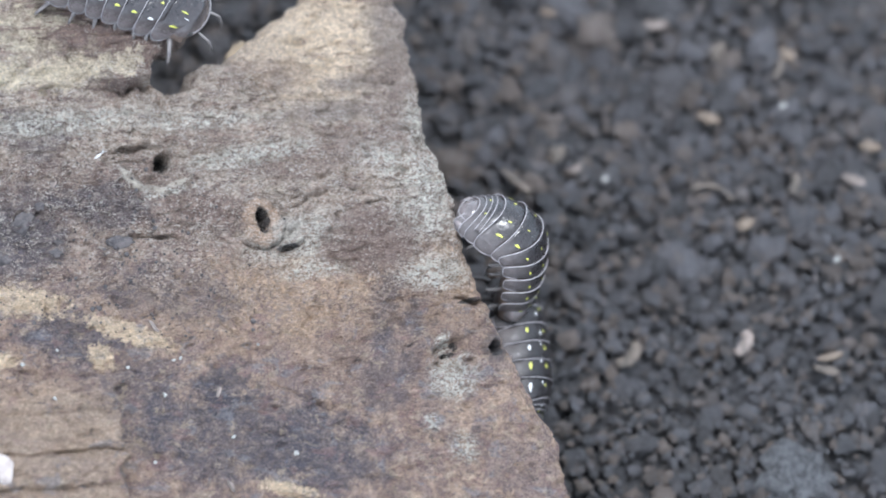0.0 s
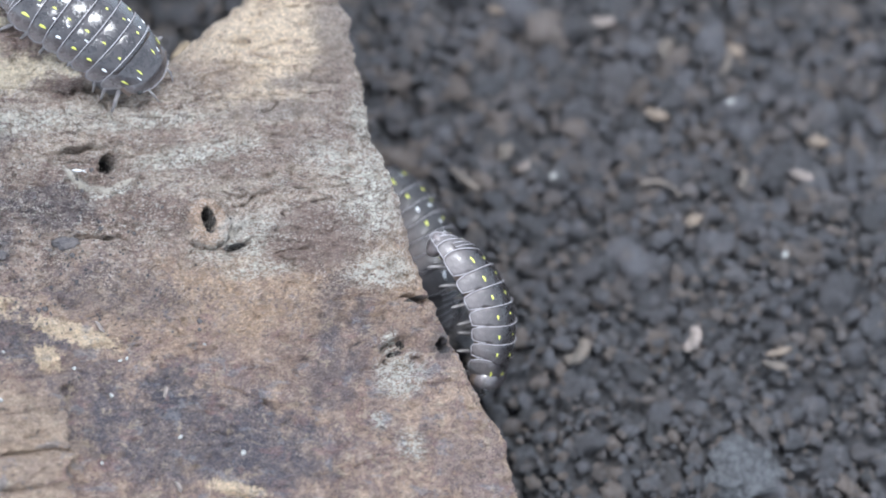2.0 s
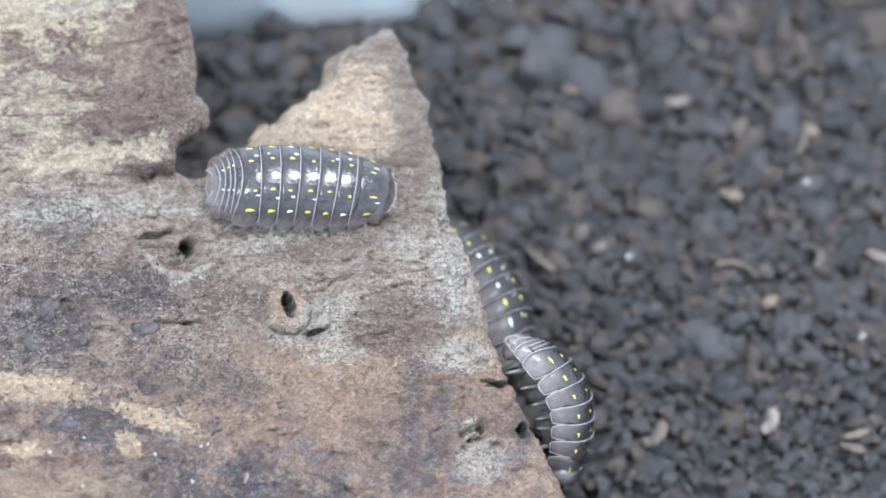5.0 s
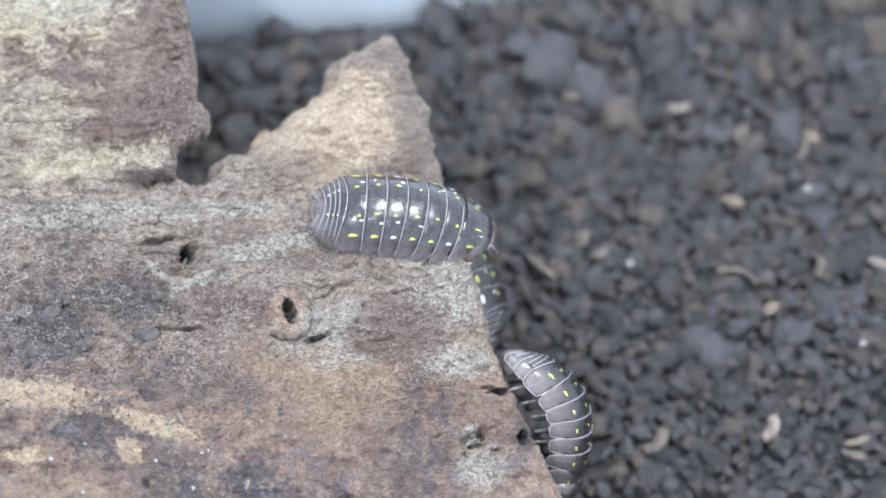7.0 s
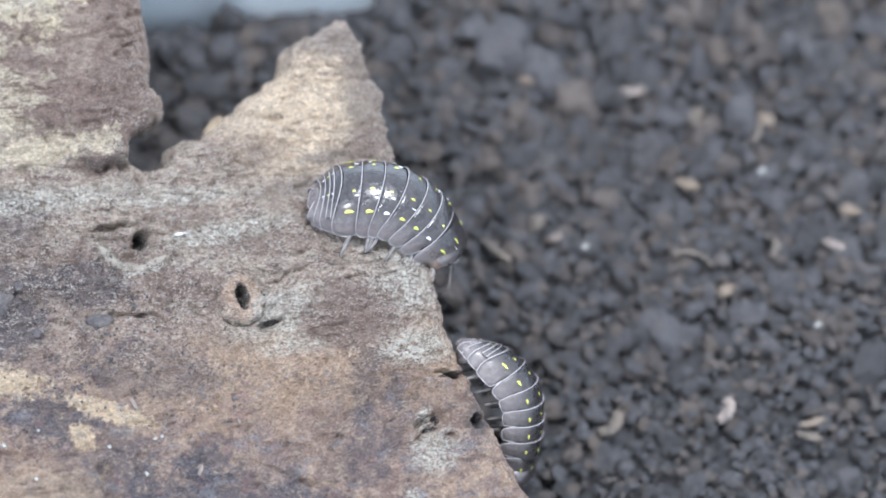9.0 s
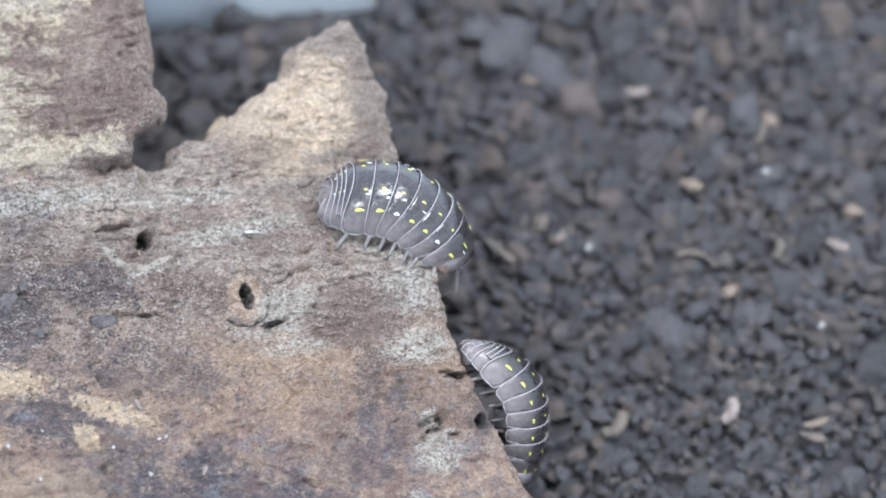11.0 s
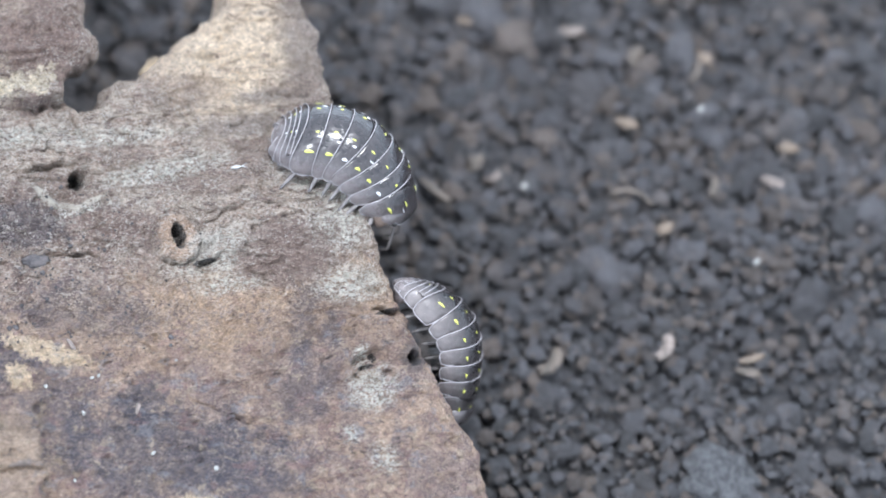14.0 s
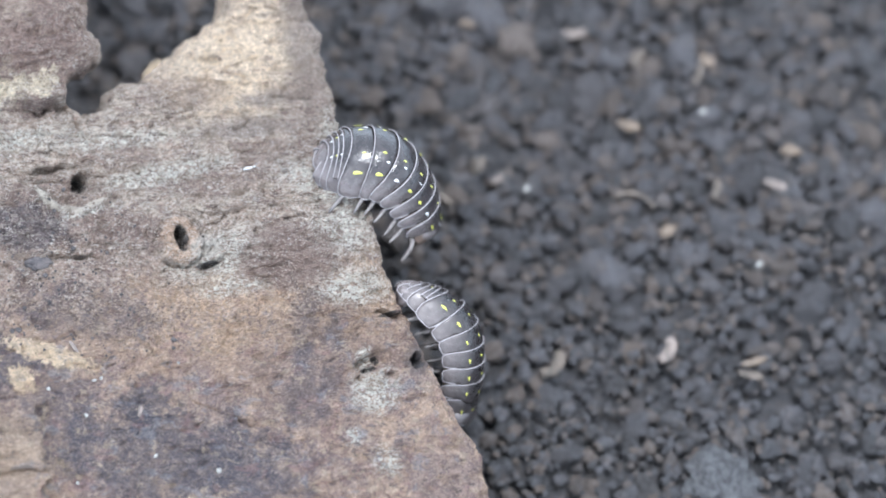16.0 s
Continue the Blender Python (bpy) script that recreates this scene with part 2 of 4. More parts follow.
    col = n.mix(n.math("MULTIPLY", rim, n.math("MULTIPLY", n.ramp(clump, 0.36, 0.54), 0.85)), col, (0.60, 0.545, 0.465))
    # bare red-brown skin on the hump, fibrous white crust in the hollow near the edge
    ruddy = n.math("MULTIPLY", n.patch(-9.0, -5.9, 4.4, 2.7, -0.1, 0.2, 0.3, 0.7), n.ramp(grit, 0.66, 0.5))
    col = n.mix(n.math("MULTIPLY", ruddy, 0.72), col, n.mix(n.ramp(clump, 0.38, 0.6), (0.15, 0.098, 0.082), (0.31, 0.225, 0.19)))
    crusty = n.math("MULTIPLY", n.patch(-1.9, -17.9, 2.1, 1.7, 0.2, 0.3, 0.5, 0.9), n.ramp(grit, 0.49, 0.57))
    crusty = n.math("MAXIMUM", crusty, n.math("MULTIPLY", n.patch(-3.4, -8.8, 2.7, 1.3, 0.1, 0.3, 0.5, 0.9), n.ramp(grit, 0.49, 0.57)))
    col = n.mix(n.math("MULTIPLY", crusty, 0.8), col, (0.62, 0.60, 0.54))
    # blue-black stain round the third hole
    col = n.mix(n.math("MULTIPLY", n.patch(2.4, -15.4, 1.25, 1.4, 0.2, 0.06, 0.35, 1.0), 0.6), col, (0.055, 0.055, 0.068))
    tall = n.math("ADD", n.math("MULTIPLY", fine, 0.7), n.math("ADD", n.math("MULTIPLY", speck, 0.8), n.math("MULTIPLY", streak, n.math("MULTIPLY_ADD", calm, -0.5, 0.8))))
    tall = n.math("ADD", tall, n.math("MULTIPLY", grit, n.math("MULTIPLY_ADD", calm, -0.65, 0.9)))
    tall = n.math("ADD", tall, n.math("ADD", n.math("MULTIPLY", clump, n.math("MULTIPLY_ADD", busy, 1.0, 0.4)), n.math("MULTIPLY", small, 0.7)))
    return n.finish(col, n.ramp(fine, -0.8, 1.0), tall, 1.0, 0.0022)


def soil_material():
    n = Nodes("damp peat soil")
    p = n.coords()
    rnd = n.node("ShaderNodeNewGeometry").outputs["Random Per Island"]
    per = n.node("ShaderNodeObjectInfo").outputs["Random"]
    tone = n.math("FRACT", n.math("ADD", rnd, per))
    col = n.mix(tone, (0.054, 0.054, 0.061), (0.104, 0.102, 0.113))
    hue = n.math("FRACT", n.math("MULTIPLY", tone, 7.31))
    col = n.mix(n.math("MULTIPLY", n.ramp(hue, 0.55, 0.95), 0.65), col, (0.165, 0.125, 0.10))
    col = n.mix(n.math("MULTIPLY", n.ramp(n.noise(p, 0.55, 7, 0.75), 0.50, 0.64), 0.42), col, (0.16, 0.125, 0.107))
    col = n.mix(n.math("MULTIPLY", n.ramp(n.noise(p, 1.5, 5, 0.75), 0.45, 0.34), 0.5), col, (0.03, 0.03, 0.034))
    col = n.mix(n.math("MULTIPLY", n.ramp(n.noise(p, 2.4, 4, 0.75), 0.58, 0.68), 0.6), col, (0.24, 0.24, 0.26))
    return n.finish(col, n.ramp(n.noise(p, 1.4), -0.5, 1.0), n.noise(p, 1.6, 7, 0.8), 1.0, 0.0017)


def plain_material(name, low, high, scale=1.0, rough=0.6, bump=0.3, height=0.0001, **more):
    n = Nodes(name)
    p = n.coords()
    col = n.mix(n.ramp(n.noise(p, scale, 5, 0.65), 0.35, 0.65), low, high)
    return n.finish(col, rough, n.noise(p, scale * 4, 4, 0.7), bump, height, **more)


def shell_material(name="dark glossy shell", dull=0.0):
    n = Nodes(name)
    p = n.coords()
    low = n.node("ShaderNodeSeparateXYZ", {0: p}).outputs["Z"]
    thin = n.ramp(low, 0.6, -1.9)
    cloud = n.ramp(n.noise(p, 1.3, 6, 0.7), 0.38, 0.62)
    back = n.mix(cloud, (0.011, 0.010, 0.0115), (0.026, 0.0225, 0.024))
    # low colour holds both the paler margins and light passing through them
    lit_flank = n.mix(cloud, (0.112, 0.098, 0.099), (0.14, 0.123, 0.123))
    col = n.value(n.mix(thin, back, lit_flank), 1 - 1.8 * min(dull, 0.2))
    col = n.mix(n.math("MULTIPLY", n.ramp(n.noise(p, 5, 2, 0.6), 0.68, 0.74), 0.35), col, (0.25, 0.24, 0.24))
    pits = n.math("ADD", n.noise(p, 1.6, 3, 0.6), n.math("MULTIPLY", n.noise(p, 7, 3, 0.6), 0.3))
    rough = n.math("MULTIPLY_ADD", thin, 0.2, n.math("ADD", n.ramp(n.noise(p, 2.2, 4, 0.7), 0.0, 2.2), dull))
    coat = n.math("MULTIPLY", n.math("MULTIPLY_ADD", thin, -0.2, 0.42), 1 - 2.5 * dull)
    return n.finish(col, rough, pits, 0.55, 0.00016, Coat_Weight=coat, Coat_Roughness=0.12, Specular_IOR_Level=0.34, Subsurface_Weight=n.math("MULTIPLY_ADD", thin, 0.3, 0.05), Subsurface_Scale=0.0006, Subsurface_Radius=(1.0, 0.85, 0.8))


M_BARK = bark_material()
M_SOIL = soil_material()
M_SHELL = shell_material()
# rougher, less coated and darker versions of the same shell
M_SATIN = shell_material("satin grey shell", 0.16)
M_DULL = shell_material("dull grey shell", 0.32)
M_RIM = plain_material("pale shell rim", (0.19, 0.178, 0.187), (0.25, 0.235, 0.245), 2.0, 0.6)
M_YELLOW = plain_material("yellow spot", (0.30, 0.31, 0.05), (0.38, 0.385, 0.075), 3.0, 0.35)
M_WHITE = plain_material("white spot", (0.4, 0.41, 0.42), (0.5, 0.51, 0.52), 3.0, 0.35)
M_LEG = plain_material("translucent grey leg", (0.075, 0.067, 0.067), (0.14, 0.128, 0.124), 2.0, 0.55)
M_BELLY = plain_material("pale brown underside", (0.07, 0.05, 0.04), (0.14, 0.10, 0.08), 1.5, 0.6)
M_PLASTIC = plain_material("white plastic", (0.74, 0.83, 0.89), (0.80, 0.87, 0.92), 0.05, 0.35, 0.05)
M_TABLE = plain_material("pale table top", (0.55, 0.55, 0.56), (0.62, 0.62, 0.62), 0.02, 0.5, 0.1)
M_HOLE = plain_material("matt black eye", (0.006, 0.006, 0.007), (0.02, 0.018, 0.018), 2.0, 0.8)


# ---- mesh helpers ----
def mesh_of(name, verts, faces, material, smooth=True):
    me = bpy.data.meshes.new(name)
    me.from_pydata([tuple(v) for v in verts], [], faces)
    me.polygons.foreach_set("use_smooth", [smooth] * len(me.polygons))
    me.materials.append(material)
    me.update()
    return me


def part(name, verts, faces, material, parent, label="", smooth=True):
    ob = new(name, mesh_of(name, verts, faces, material, smooth))
    ob.parent = parent
    return tagged(ob, label)


def grid_faces(rows, cols, wrap=False):
    out = []
    for i in range(rows - 1):
        for j in range(cols - (0 if wrap else 1)):
            k = (j + 1) % cols
            out.append((i * cols + j, i * cols + k, (i + 1) * cols + k, (i + 1) * cols + j))
    return out


def tube(points, radii, sides=7):
    """Vertices and faces of a round tube along points, closed at both ends."""
    verts, faces = [], []
    n = len(points)
    for i, p in enumerate(points):
        d = (Vector(points[min(i + 1, n - 1)]) - Vector(points[max(i - 1, 0)])).normalized()
        u = d.orthogonal().normalized() if i == 0 else (u - d * u.dot(d)).normalized()
        w = d.cross(u)
        for j in range(sides):
            a = 2 * math.pi * j / sides
            verts.append(Vector(p) + radii[i] * (math.cos(a) * u + math.sin(a) * w))
    faces = grid_faces(n, sides, True)
    faces += [tuple(range(sides))[::-1], tuple(range((n - 1) * sides, n * sides))]
    return verts, faces


def lump(seed, level=2, rough=0.28, stretch=(1, 1, 1)):
    """An uneven crumb of unit radius as arrays."""
    bm = bmesh.new()
    bmesh.ops.create_icosphere(bm, subdivisions=level, radius=1)
    off = Vector((seed * 3.7, seed * 1.3, seed * 7.1))
    rng = np.random.default_rng(seed)
    cuts = [] if not rough else [(Vector(rng.normal(0, 1, 3)).normalized(), rng.uniform(0.62, 0.95)) for k in range(11)]
    for v in bm.verts:
        c = v.co.normalized()
        k = min([1.15 if rough else 1.0] + [d / c.dot(m) for m, d in cuts if c.dot(m) > 0.2])
        k *= 1 + 0.5 * rough * noise.noise(c * 1.3 + off) + 0.45 * rough * noise.noise(c * 3.2 + off)
        if rough:
            k *= 1 + 0.3 * rough * noise.noise(c * 7.5 + off) + 0.22 * rough * noise.noise(c * 14 + off)
        v.co = Vector((c.x * stretch[0], c.y * stretch[1], c.z * stretch[2])) * k
    bm.verts.index_update()
    verts = np.array([v.co[:] for v in bm.verts])
    tris = np.array([[v.index for v in f.verts] for f in bm.faces])
    bm.free()
    return verts, tris


# ---- the log: a broken piece of wood leaning on the soil ----
BARK = Matrix(((0.992549, -0.106009, 0.060078, 0), (0.117118, 0.966046, -0.2303, -0.006696), (-0.033625, 0.23562, 0.971263, 0.011597), (0, 0, 0, 1)))


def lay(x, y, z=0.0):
    """From the plan of an even board to the log's own space, in millimetres: tilted along sight lines to keep its look
    from the camera.
    """
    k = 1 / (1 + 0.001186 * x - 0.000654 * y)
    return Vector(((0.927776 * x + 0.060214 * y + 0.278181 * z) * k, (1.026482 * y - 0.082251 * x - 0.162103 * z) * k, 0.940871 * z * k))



RIGHT_EDGE = ((-8.0, 20.9), (-6.4, 18.8), (-5.8, 16.2), (-4.6, 14.2), (-4.9, 12.8), (-4.1, 10), (-3.6, 6.8), (-2.4, 2.8), (-2.2, 0.2), (-1.1, -2.3), (0.2, -7.4), (1.7, -11.5), (3.8, -15.6), (6.0, -20.2), (8.5, -24.3), (9.6, -28.8), (10.8, -36))
TOP_EDGE = ((-54, -33), (-54, 29), (-27.9, 29), (-27.4, 21.9), (-26.4, 18.9), (-26.3, 14.4), (-24.7, 13.2), (-25.0, 11.9), (-28.6, 9.9), (-28.9, 8.2), (-27.9, 7.4), (-26.9, 6.9), (-25.2, 7.5), (-23.4, 8.9), (-20.8, 10), (-17.8, 12.3), (-16, 13.9), (-13.5, 15.9), (-12.6, 18.2), (-9.9, 19.6))


def inside_distance(P, poly):
    """Signed distance to a polygon, positive inside."""
    poly = np.array(poly)
    best, inside = np.full(len(P), 1e9), np.zeros(len(P), bool)
    for (x0, y0), (x1, y1) in zip(poly, np.roll(poly, -1, 0)):
        e = np.array((x1 - x0, y1 - y0))
        w = P - (x0, y0)
        t = np.clip(w @ e / (e @ e), 0, 1)
        best = np.minimum(best, np.hypot(*(w - t[:, None] * e).T))
        hit = ((y0 > P[:, 1]) != (y1 > P[:, 1])) & (P[:, 0] < (x1 - x0) * (P[:, 1] - y0) / (y1 - y0 + 1e-12) + x0)
        inside ^= hit
    return np.where(inside, best, -best)


def fbm(x, y, sx, sy, seed, octaves=4):
    total, amp = 0.0, 1.0
    for k in range(octaves):
        total += amp * noise.noise(Vector((x * sx, y * sy, seed)))
        sx, sy, amp = sx * 2.1, sy * 2.1, amp * 0.5
    return total


def step(v, low, high):
    t = min(1, max(0, (v - low) / (high - low)))
    return t * t * (3 - 2 * t)


def oval(x, y, cx, cy, rx, ry, turn=0.0):
    dx, dy = x - cx, y - cy
    c, s = math.cos(turn), math.sin(turn)
    return math.hypot((dx * c + dy * s) / rx, (dy * c - dx * s) / ry)


def bark_height(x, y, d):
    """Height of the wood over its mean plane, in millimetres; d is the distance from the broken edge."""
    h = 0.55 * fbm(x, y, 0.06, 0.14, 3.1, 3) + 0.30 * fbm(x, y, 0.22, 0.8, 9.2, 4) + 0.24 * fbm(x, y, 0.9, 1.5, 5.5, 4)
    smooth = 1 - 0.6 * step(-y + 0.15 * x, 12.0, 16.5)
    h += 0.17 * smooth * fbm(x, y, 2.0, 2.6, 2.4, 3)
    # crumbly dirt crust on the left shoulder
    h += 0.5 * step(1.3 - oval(x, y, -36, -2.6, 8.0, 4.6, -0.1), 0, 0.5) * abs(fbm(x, y, 0.9, 1.0, 14.4, 4))
    for sx, sy, k, deep in ((0.16, 0.75, 12.0, 0.5), (0.35, 1.3, 17.0, 0.3)):
        line = 1 - abs(noise.noise(Vector((x * sx + 0.15 * y, y * sy - 0.1 * x, k))))
        h -= deep * step(line, 0.92, 1.0) * step(y, -11, -5) * step(noise.noise(Vector((x * 0.2, y * 0.35, k + 5))), -0.05, 0.3)
    rag = fbm(x, y, 0.35, 0.9, 6.6, 3)
    h -= 0.35 * step(rag, 0.25, 0.5)
    h -= 1.3 * math.exp(-max(d, 0) / 0.9)
    # the thick stump standing behind the crack
    line = 7.2 + 0.10 * (x + 31) + 0.5 * noise.noise(Vector((x * 0.5, 0, 8)))
    if x < -20:
        far = step(-x, 31, 36)
        h += (2.4 - 0.9 * far) * step(y, line - 0.25 - 1.2 * far, line + 0.9 + 3.5 * far) * step(-x, 24.5, 28.5)
        h -= 0.9 * math.exp(-(((y - line + 0.1 + 0.6 * noise.noise(Vector((x * 1.4, y * 0.8, 31)))) / 0.3) ** 2)) * step(x, -34.0, -31.5) * step(-x, 27.5, 29)
    # hump in front of the spike, with a ledge along its upper side
    r = oval(x, y, -7.5, -2.2, 9, 4.6, -0.12)
    h += 0.9 * step(1.25 - r, 0, 0.5)
    h += 0.45 * step(2.2 - 0.28 * (x + 9) - y + 0.6 * noise.noise(Vector((x * 0.7, 1, 3))), -0.15, 0.3) * step(x, -16, -11)
    # ledge from the first beetle hole towards the knot
    r = oval(x, y, -28.2, 0.7, 3.2, 2.3, -0.1) + 0.16 * noise.noise(Vector((x * 0.9, y * 0.9, 71)))
    h += (0.5 * math.exp(-(((r - 1.0) / 0.13) ** 2)) - 0.25 * step(1.0 - r, 0, 0.2)) * step(-y, -0.9, 0.0)
    h -= 0.35 * math.exp(-(((y + 1.2 - 0.25 * (x + 26) - 0.4 * math.sin(x)) / 0.35) ** 2)) * step(x, -30, -28) * step(-x, 21, 23)
    # beetle holes, cracks and pits, all a little ragged
    rx_, ry_ = 0.16 * noise.noise(Vector((x * 2.1, y * 2.1, 50))), 0.16 * noise.noise(Vector((x * 2.1, y * 2.1, 60)))
    x, y = x + rx_ + 0.07 * noise.noise(Vector((x * 5, y * 5, 51))), y + ry_ + 0.07 * noise.noise(Vector((x * 5, y * 5, 61)))
    r = oval(x, y, -27.4, 0.85, 0.75, 0.82)
    h -= 3.2 * step(1.15 - r, 0, 0.35)
    h -= 0.4 * step(1.9 - r, 0, 0.6)
    wob = 0.12 * noise.noise(Vector((x * 1.3, y * 1.3, 21)))
    r = oval(x, y, -18.9, -4.3, 1.75, 2.05, 0.2) + wob
    h -= 0.28 * math.exp(-(((r - 1.2) / 0.08) ** 2))
    h += 0.55 * step(1.12 - r, 0, 0.3) - 0.35 * step(0.8 - r, 0, 0.5)
    h -= 0.75 * math.exp(-(((r - 1.2) / 0.06) ** 2)) * step(0.5 * (x + 18.9) - 0.86 * (y + 4.3), 0.7, 1.6) * step(x, -19.6, -18.6)
    h += 0.7 * math.exp(-(((oval(x, y, -16.4, -5.3, 1.5, 0.9, 0.5) + wob - 0.8) / 0.4) ** 2))
    h -= 3.4 * step(1.12 - oval(x, y, -18.85, -4.15, 0.52, 1.1, 0.28), 0, 0.35)
    h -= 1.3 * math.exp(-(oval(x, y, -16.2, -6.6, 1.3, 0.22, 0.45) ** 2))
    h -= 0.8 * math.exp(-(oval(x, y, -20.2, -6.2, 0.5, 0.2, -0.5) ** 2))
    r = oval(x, y, 2.5, -15.4, 0.72, 0.9)
    h += 0.2 * math.exp(-(((r - 1.15) / 0.3) ** 2))
    h -= 2.2 * step(0.85 - r, -0.1, 0.3)
    # rough hollow beside it and the crack above
    r = oval(x, y, -1.4, -16.2, 2.2, 2.0)
    h -= 0.55 * step(1.1 - r, 0, 0.4) * (1 + 1.4 * noise.noise(Vector((x * 1.6, y * 1.6, 4))))
    h -= 0.9 * math.exp(-(oval(x, y, -2.2, -15.3, 1.6, 0.35, 0.3) ** 2))
    h -= 1.7 * math.exp(-(oval(x, y + 0.15 * math.sin(2.2 * x), 0.3, -11.2, 1.4, 0.22, -0.1) ** 4))
    h -= 0.5 * math.exp(-(oval(x, y, -5.5, -11.0, 5, 0.25, 0.12) ** 2))
    for cx, cy, rx, ry, turn, deep in ((-2.0, -16.1, 0.95, 0.28, 0.25, 1.5), (-1.2, -15.3, 0.35, 0.4, 0, 1.2), (-2.9, -16.7, 0.4, 0.2, 0, 0.9)):
        h -= deep * math.exp(-(oval(x, y, cx, cy, rx, ry, turn) ** 2))
    # small pits of rot
    h -= 0.4 * smooth * step(noise.noise(Vector((x * 1.1, y * 1.3, 44))), 0.34, 0.6)
    h -= 0.3 * step(noise.noise(Vector((x * 0.75, y * 1.9, 47))), 0.42, 0.6)
    # ragged clefts over the first hole and beside the long crumb
    for cx, cy, length, wide, turn, deep in ((-29.8, 2.0, 2.0, 0.26, 0.13, 1.5), (-30.2, 0.9, 0.9, 0.14, 0.1, 0.8), (-26.9, 2.6, 1.0, 0.12, -0.1, 0.6), (-28.2, -5.65, 2.2, 0.15, 0.0, 0.9), (-27.6, 6.0, 0.16, 0.6, 0.2, 0.9),
                                             (-14.6, -2.3, 2.6, 0.16, 0.42, 0.7), (-11.6, -7.6, 1.5, 0.14, -0.15, 0.7), (-22.0, -13.6, 1.2, 0.1, -0.5, 0.4), (-17.0, -19.0, 1.6, 0.11, -0.45, 0.45), (-14.0, -20.3, 1.2, 0.12, -0.5, 0.6), (-29.0, -14.9, 1.5, 0.12, 0.1, 0.5)):
        h -= deep * math.exp(-(oval(x, y + 0.1 * math.sin(3.1 * x), cx, cy, length, wide, turn) ** 4))
    # splits along the grain
    for cx, cy, length, turn, deep in ((-11, -3.2, 5, 0.3, 0.4), (-12, 10.5, 6, 0.12, 0.3), (-18, 6.5, 7, 0.1, 0.3), (-33, 1.6, 2.5, 0.1, 0.5), (-29.3, 2.3, 2.2, 0.35, 0.5), (-21, 2.5, 4, 0.2, 0.3), (-16.5, -28.2, 2.2, -0.2, 0.7)):
        h -= deep * math.exp(-(oval(x, y, cx, cy, length, 0.22, turn) ** 2) * 1.5)
    # stepped splinters near the foot
    if y < -15 and x < -24:
        jag = 0.5 * noise.noise(Vector((x * 0.6, y * 0.6, 6)))
        block = step(-x + 2.6 * jag, 31.4, 32.3) * step(-y + jag + 0.08 * (x + 38), 17.6, 18.6)
        h += 1.1 * block
        for level, deep in ((-20.6, 0.35), (-24.0, 0.8), (-27.0, 0.6)):
            h -= deep * block * math.exp(-(((y - level + 0.6 * jag - 0.05 * (x + 36)) / 0.22) ** 2))
        h += 0.5 * block * step(-y + 0.7 * jag, 24.0, 24.4)
    return h


def build_bark():
    gap = 0.14
    xs, ys = np.arange(-54, 11.5, gap), np.arange(-35.5, 29.5, gap)
    X, Y = np.meshgrid(xs, ys)
    P = np.c_[X.ravel(), Y.ravel()]
    wob = np.array([(0.35 * fbm(x, y, 0.45, 0.45, 1.5, 4), 0.35 * fbm(x, y, 0.45, 0.45, 7.5, 4)) for x, y in P])
    poly = TOP_EDGE + RIGHT_EDGE
    D = inside_distance(P + wob, poly)
    keep = (D > -0.5 * gap).reshape(X.shape)
    ok = keep[:-1, :-1] & keep[1:, :-1] & keep[:-1, 1:] & keep[1:, 1:]
    cols = len(xs)
    quads = [(i * cols + j, i * cols + j + 1, (i + 1) * cols + j + 1, (i + 1) * cols + j) for i, j in zip(*np.nonzero(ok))]
    used = sorted({k for q in quads for k in q})
    index = {k: i for i, k in enumerate(used)}
    faces = [tuple(index[k] for k in q) for q in quads]
    count = {}
    for q in faces:
        for a, b in zip(q, q[1:] + q[:1]):
            count[(a, b)] = True
    rim = {a: b for a, b in count if (b, a) not in count}
    top = []
    grad = {}
    for k in used:
        x, y = P[k]
        if index[k] in rim:
            eps = 0.05
            g = np.array((inside_distance(np.array([[x + eps, y]]) + wob[k], poly)[0] - D[k], inside_distance(np.array([[x, y + eps]]) + wob[k], poly)[0] - D[k])) / eps
            g /= np.hypot(*g) + 1e-9
            grad[index[k]] = g
            x, y = np.array((x, y)) - g * D[k]
        top.append((x, y, bark_height(x, y, D[k])))
    # side faces roll over and run back under the slab
    verts = list(top)
    loop = list(rim)
    levels = ((0.12, -0.9), (0.3, -2.2), (0.35, -3.6), (0.1, -5.2), (-0.6, -7.4), (-2.6, -9.6))
    prev = {a: a for a in loop}
    for out, deep in levels:
        now = {}
        for a in loop:
            x, y, z = top[a]
            g = grad[a]
            k = 0.5 * noise.noise(Vector((x * 0.5, y * 0.5, deep * 0.5))) + 0.2 * noise.noise(Vector((x * 1.5, y * 1.5, deep * 1.2)))
            now[a] = len(verts)
            verts.append((x - g[0] * (out + k), y - g[1] * (out + k), z * (0.4 if deep < -1 else 1) + deep))
        for a in loop:
            b = rim[a]
            faces.append((prev[b], prev[a], now[a], now[b]))
        prev = now
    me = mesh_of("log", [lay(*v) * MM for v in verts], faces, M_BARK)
    me.attributes.new("plan", "FLOAT_VECTOR", "POINT").data.foreach_set("vector", np.array(verts, float).ravel() * MM)
    ob = new("wood_log", me)
    ob.matrix_world = BARK
    return tagged(ob, "broken weathered brown wood piece with beetle holes leaning on soil", "wood")


build_bark()


# ---- soil and container ----
def soil_level(x, y):
    return 0.1 * y - 0.0062 + 0.0012 * noise.noise(Vector((x * 90, y * 90, 0))) + 0.0012 * step(y, 0.012, 0.028) * (0.6 + 0.8 * noise.noise(Vector((x * 60, 3, 0))))


TUB = pose(0.01, -0.035, 0, 0, 0, 9)
TUB_X, TUB_Y = 0.1, 0.067


